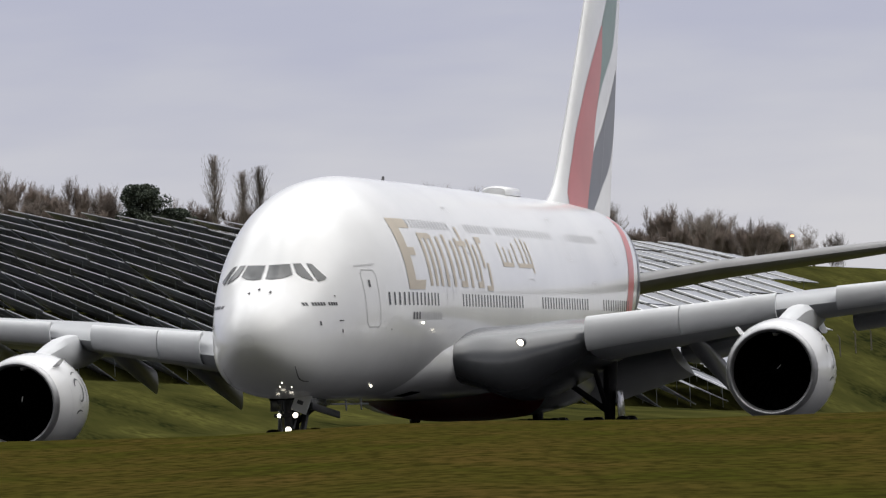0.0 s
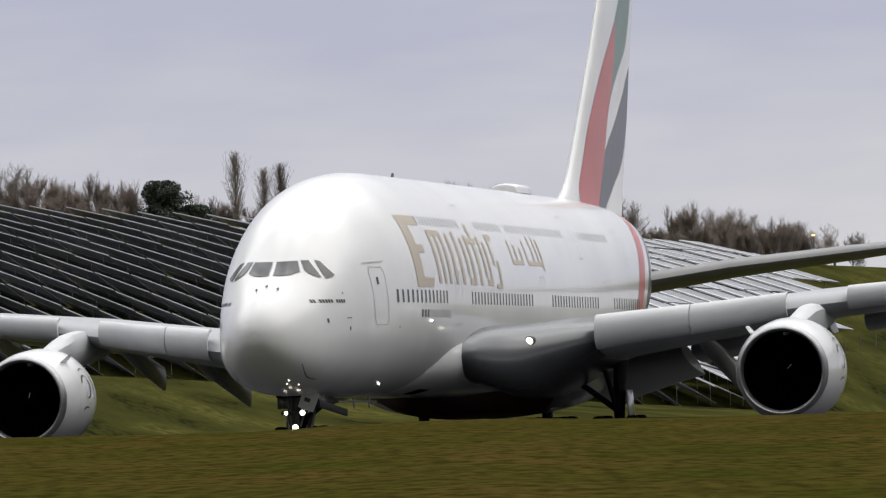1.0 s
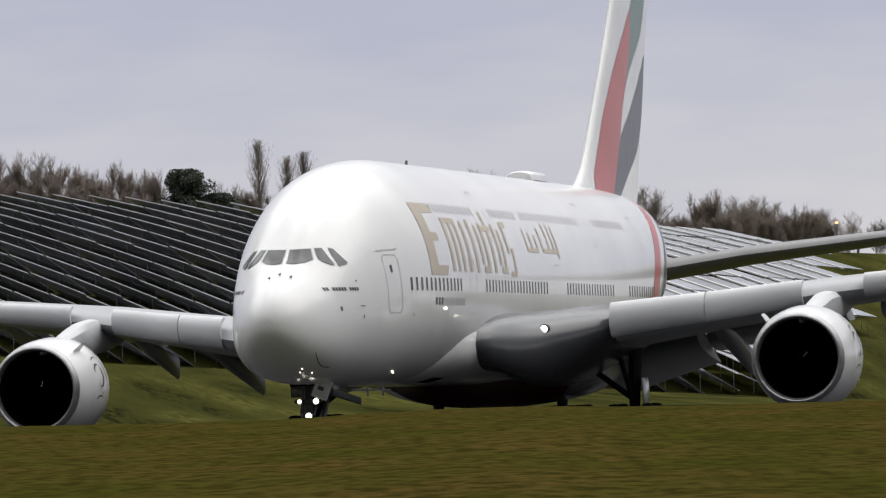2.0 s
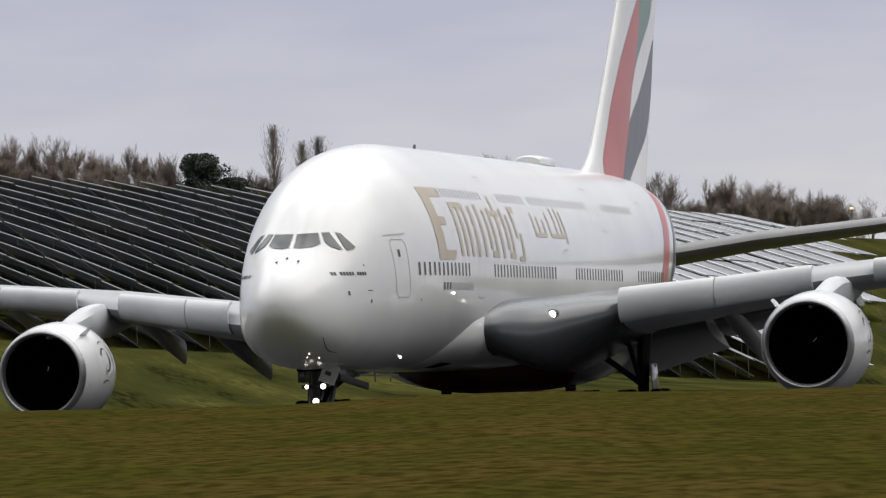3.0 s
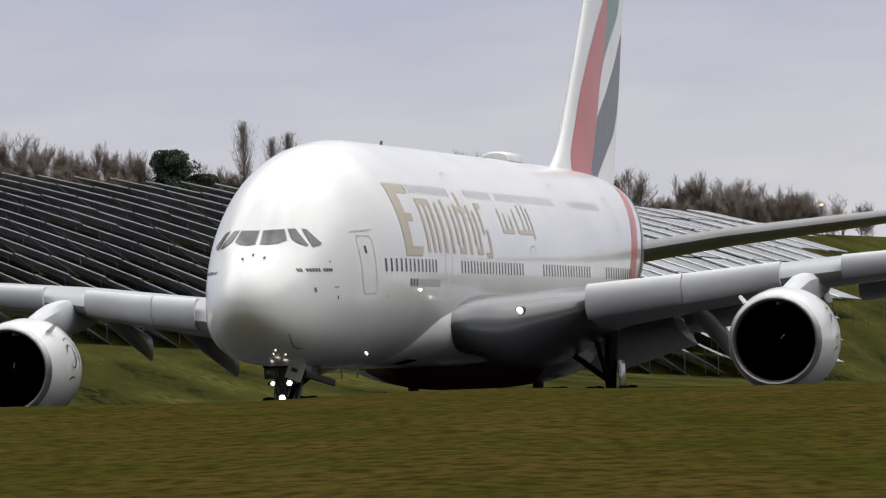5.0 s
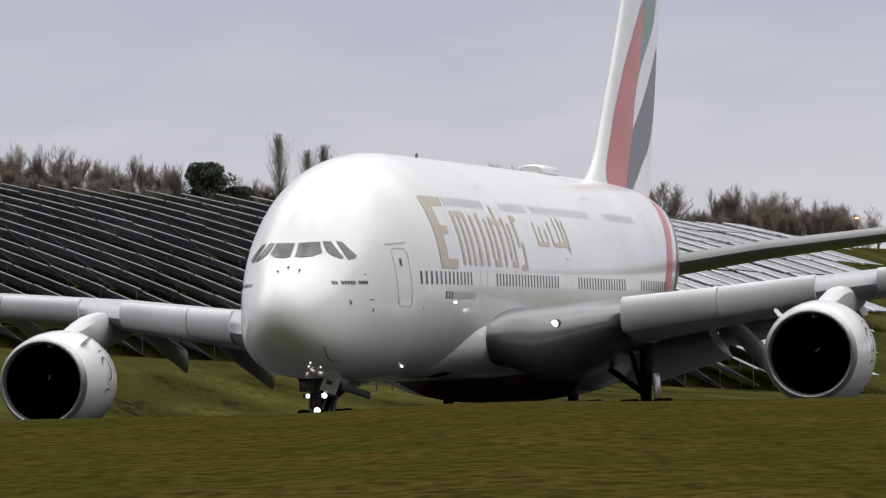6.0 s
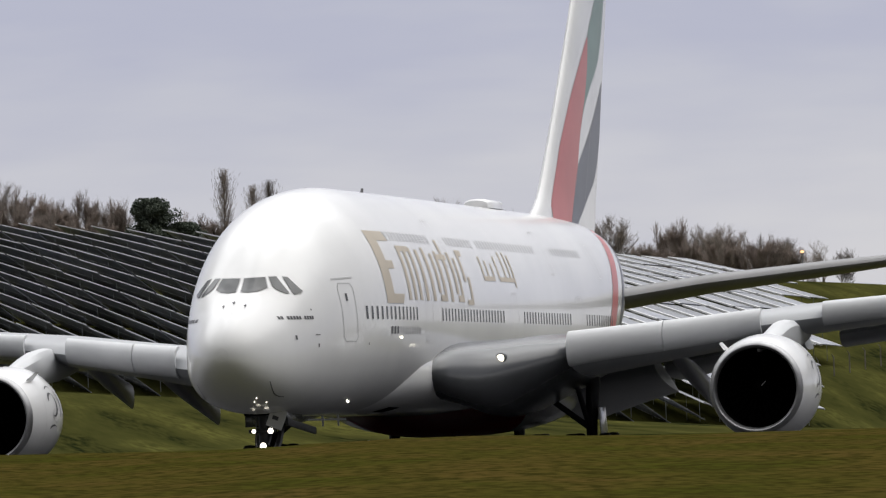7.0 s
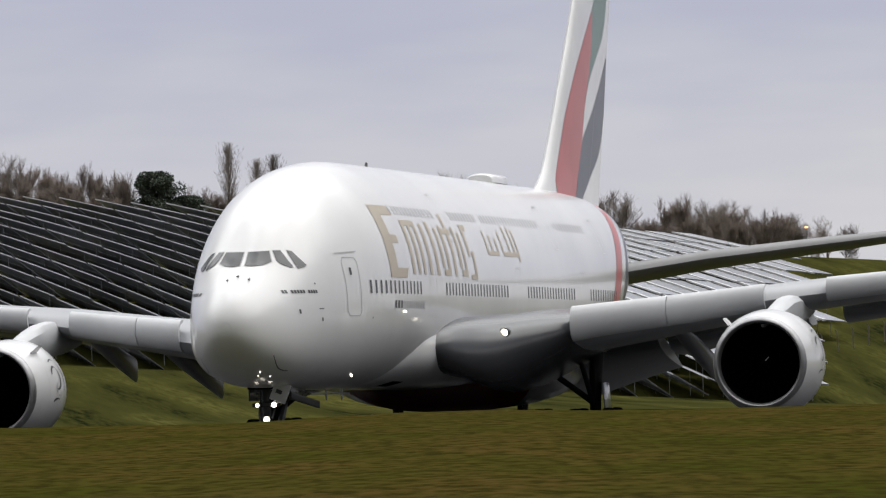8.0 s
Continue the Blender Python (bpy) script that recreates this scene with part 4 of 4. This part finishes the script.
while a < 4.75:
    el = {0: 1.66, 1: 1.88, 2: 1.84, 3: 1.76, 4: 1.70}.get(int((a - 2.55) / .3), 1.6) + rnd.uniform(-.20, .02)
    place_tree("broad" if rnd.random() < .6 else "birch", a, el, rnd.uniform(900, 960), 14, rnd, "trees behind the solar field")
    a += rnd.uniform(.05, .09) if a < 4.15 else rnd.uniform(.12, .2)


def build_pine(az, top_el, dist, wide):
    x = dist * math.tan(radians(az))
    g = ground_z(x, dist)
    h = EYE[2] + dist * math.tan(radians(top_el)) - g
    t = new("pine_tree")
    t.location = (x, dist, g)
    tagged(t, "dark green broad-crowned pine above the panels", "tree")
    part("trunk", tube([(0, 0, -1), (.2, 0, h * .5), (0, .2, h * .85)], [.45, .35, .15], 8), "bark", t)
    rn = random.Random(int(az * 100))
    verts, faces = [], []
    for c in range(70):
        ang, rr = rn.uniform(0, math.tau), rn.random() ** .6
        hz = rn.uniform(.2, 1)
        env = math.sqrt(max(.05, 1 - ((hz - .55) / .5) ** 2))
        cx, cy, cz = wide * rr * env * math.cos(ang), wide * rr * env * math.sin(ang), h * hz * .96
        size = rn.uniform(.7, 1.5)
        for _ in range(230):
            d = Vector((rn.gauss(0, 1), rn.gauss(0, 1), rn.gauss(0, .6))).normalized() * size * rn.random() ** .33
            p = Vector((cx, cy, cz)) + d
            p.z = min(p.z, h)
            u = Vector((rn.gauss(0, 1), rn.gauss(0, 1), rn.gauss(0, 1))).normalized() * .22
            v = u.cross(Vector((rn.gauss(0, 1), rn.gauss(0, 1), rn.gauss(0, 1)))).normalized() * .13
            k = len(verts)
            verts += [tuple(p - u - v), tuple(p + u - v), tuple(p + u + v)]
            faces.append((k, k + 1, k + 2))
    me = bpy.data.meshes.new("crown")
    me.from_pydata(verts, [], faces)
    me.materials.append(M["pine"])
    part("crown", me, "pine", t)


build_pine(-2.34, 2.24, 905, 4.1)
build_pine(-2.03, 1.98, 907, 2.8)


# ---- fence and lamp beyond the panels ----
for k in range(16):
    a, y = radians(3.75 + k * .16), 640 + 6 * k
    x = y * math.tan(a)
    g = ground_z(x, y)
    post = part("fence_post", tube([(x, y, g - .3), (x, y, g + 2.3), (x - .25, y, g + 2.7)], [.09, .08, .06], 6), "wood")
    tagged(post, "pale slim post of the boundary fence", "fence post", "boundary fence posts")
x, y = 900 * math.tan(radians(4.27)), 900
g = ground_z(x, y)
zt = EYE[2] + y * math.tan(radians(1.46))
lamp = tagged(new("street_lamp"), "slim steel lamp post with a warm glowing head", "street lamp")
lamp.location = (x, y, g)
part("pole", tube([(0, 0, -.5), (0, 0, zt - g)], [.12, .07], 8), "steel", lamp)
part("head", box((.7, .4, .15), (0, 0, zt - g + .2), .03), "steel", lamp)
part("lens", box((.5, .3, .3), (0, -.1, zt - g - .02), .05), "glow", lamp, "glowing orange lens")


def build_weed(x, y):
    rn = random.Random(3)
    bm = bmesh.new()
    for k in range(9):
        a, r, h = k * math.tau / 9 + rn.uniform(-.2, .2), rn.uniform(.03, .07), rn.uniform(.06, .12)
        o = Vector((-math.sin(a), math.cos(a), 0)) * .012
        tip = Vector((math.cos(a) * r, math.sin(a) * r, h))
        mid = tip * .6 + Vector((0, 0, .01))
        skin([[-o * .4, o * .4], [mid - o, mid + o], [tip - o * .2, tip + o * .2]], closed=False, bm=bm)
    w = tagged(part("weed", bm, "pine"), "small dark broad-leaved weed in the grass", "weed")
    w.location = (x, y, ground_z(x, y) - .01)


build_weed(1.72, 37.6)

# ---- motion ----
HOME, HEADING = Vector((-5.7053, 191.4352, 0)), -102.921


def parked(d, left, turn):
    """The airliner d metres along its heading, left metres to its side, turned about its middle."""
    h, p = radians(HEADING), radians(turn)
    ahead, port = Vector((math.cos(h), math.sin(h), 0)), Vector((-math.sin(h), math.cos(h), 0))
    at = HOME + ahead * (30 * math.cos(p) - 30 + d) + port * (30 * math.sin(p) + left)
    return pose(at.x, at.y, at.z, 0, 0, HEADING + turn)


ROLL = [(0, -3.60, .41, -.15), (.5, -3.05, .31, -.13), (1, -2.52, .19, -.125), (1.5, -2.02, .09, -.105), (2, -1.52, .05, -.07), (2.5, -1.0, .02, -.03),
        (3, -.52, 0, 0), (3.5, -.02, 0, 0), (4, .01, 0, 0), (6, .014, 0, 0), (8, .026, 0, 0)]


def motions():
    walk(plane, [(t, parked(d, l, r)) for t, d, l, r in ROLL])
    for w, r in WHEELS:
        at = w.location.copy()
        walk(w, [(t, Matrix.Translation(at) @ Matrix.Rotation(d / r, 4, "Y")) for t, d, _, _ in ROLL])
    for k, (e, fan) in enumerate(ENGINES):
        at = fan.location.copy()
        walk(fan, [(i * .1, Matrix.Translation(at) @ Matrix.Rotation(radians(72 * i + 40 * k), 4, "X")) for i in range(81)])


motions()
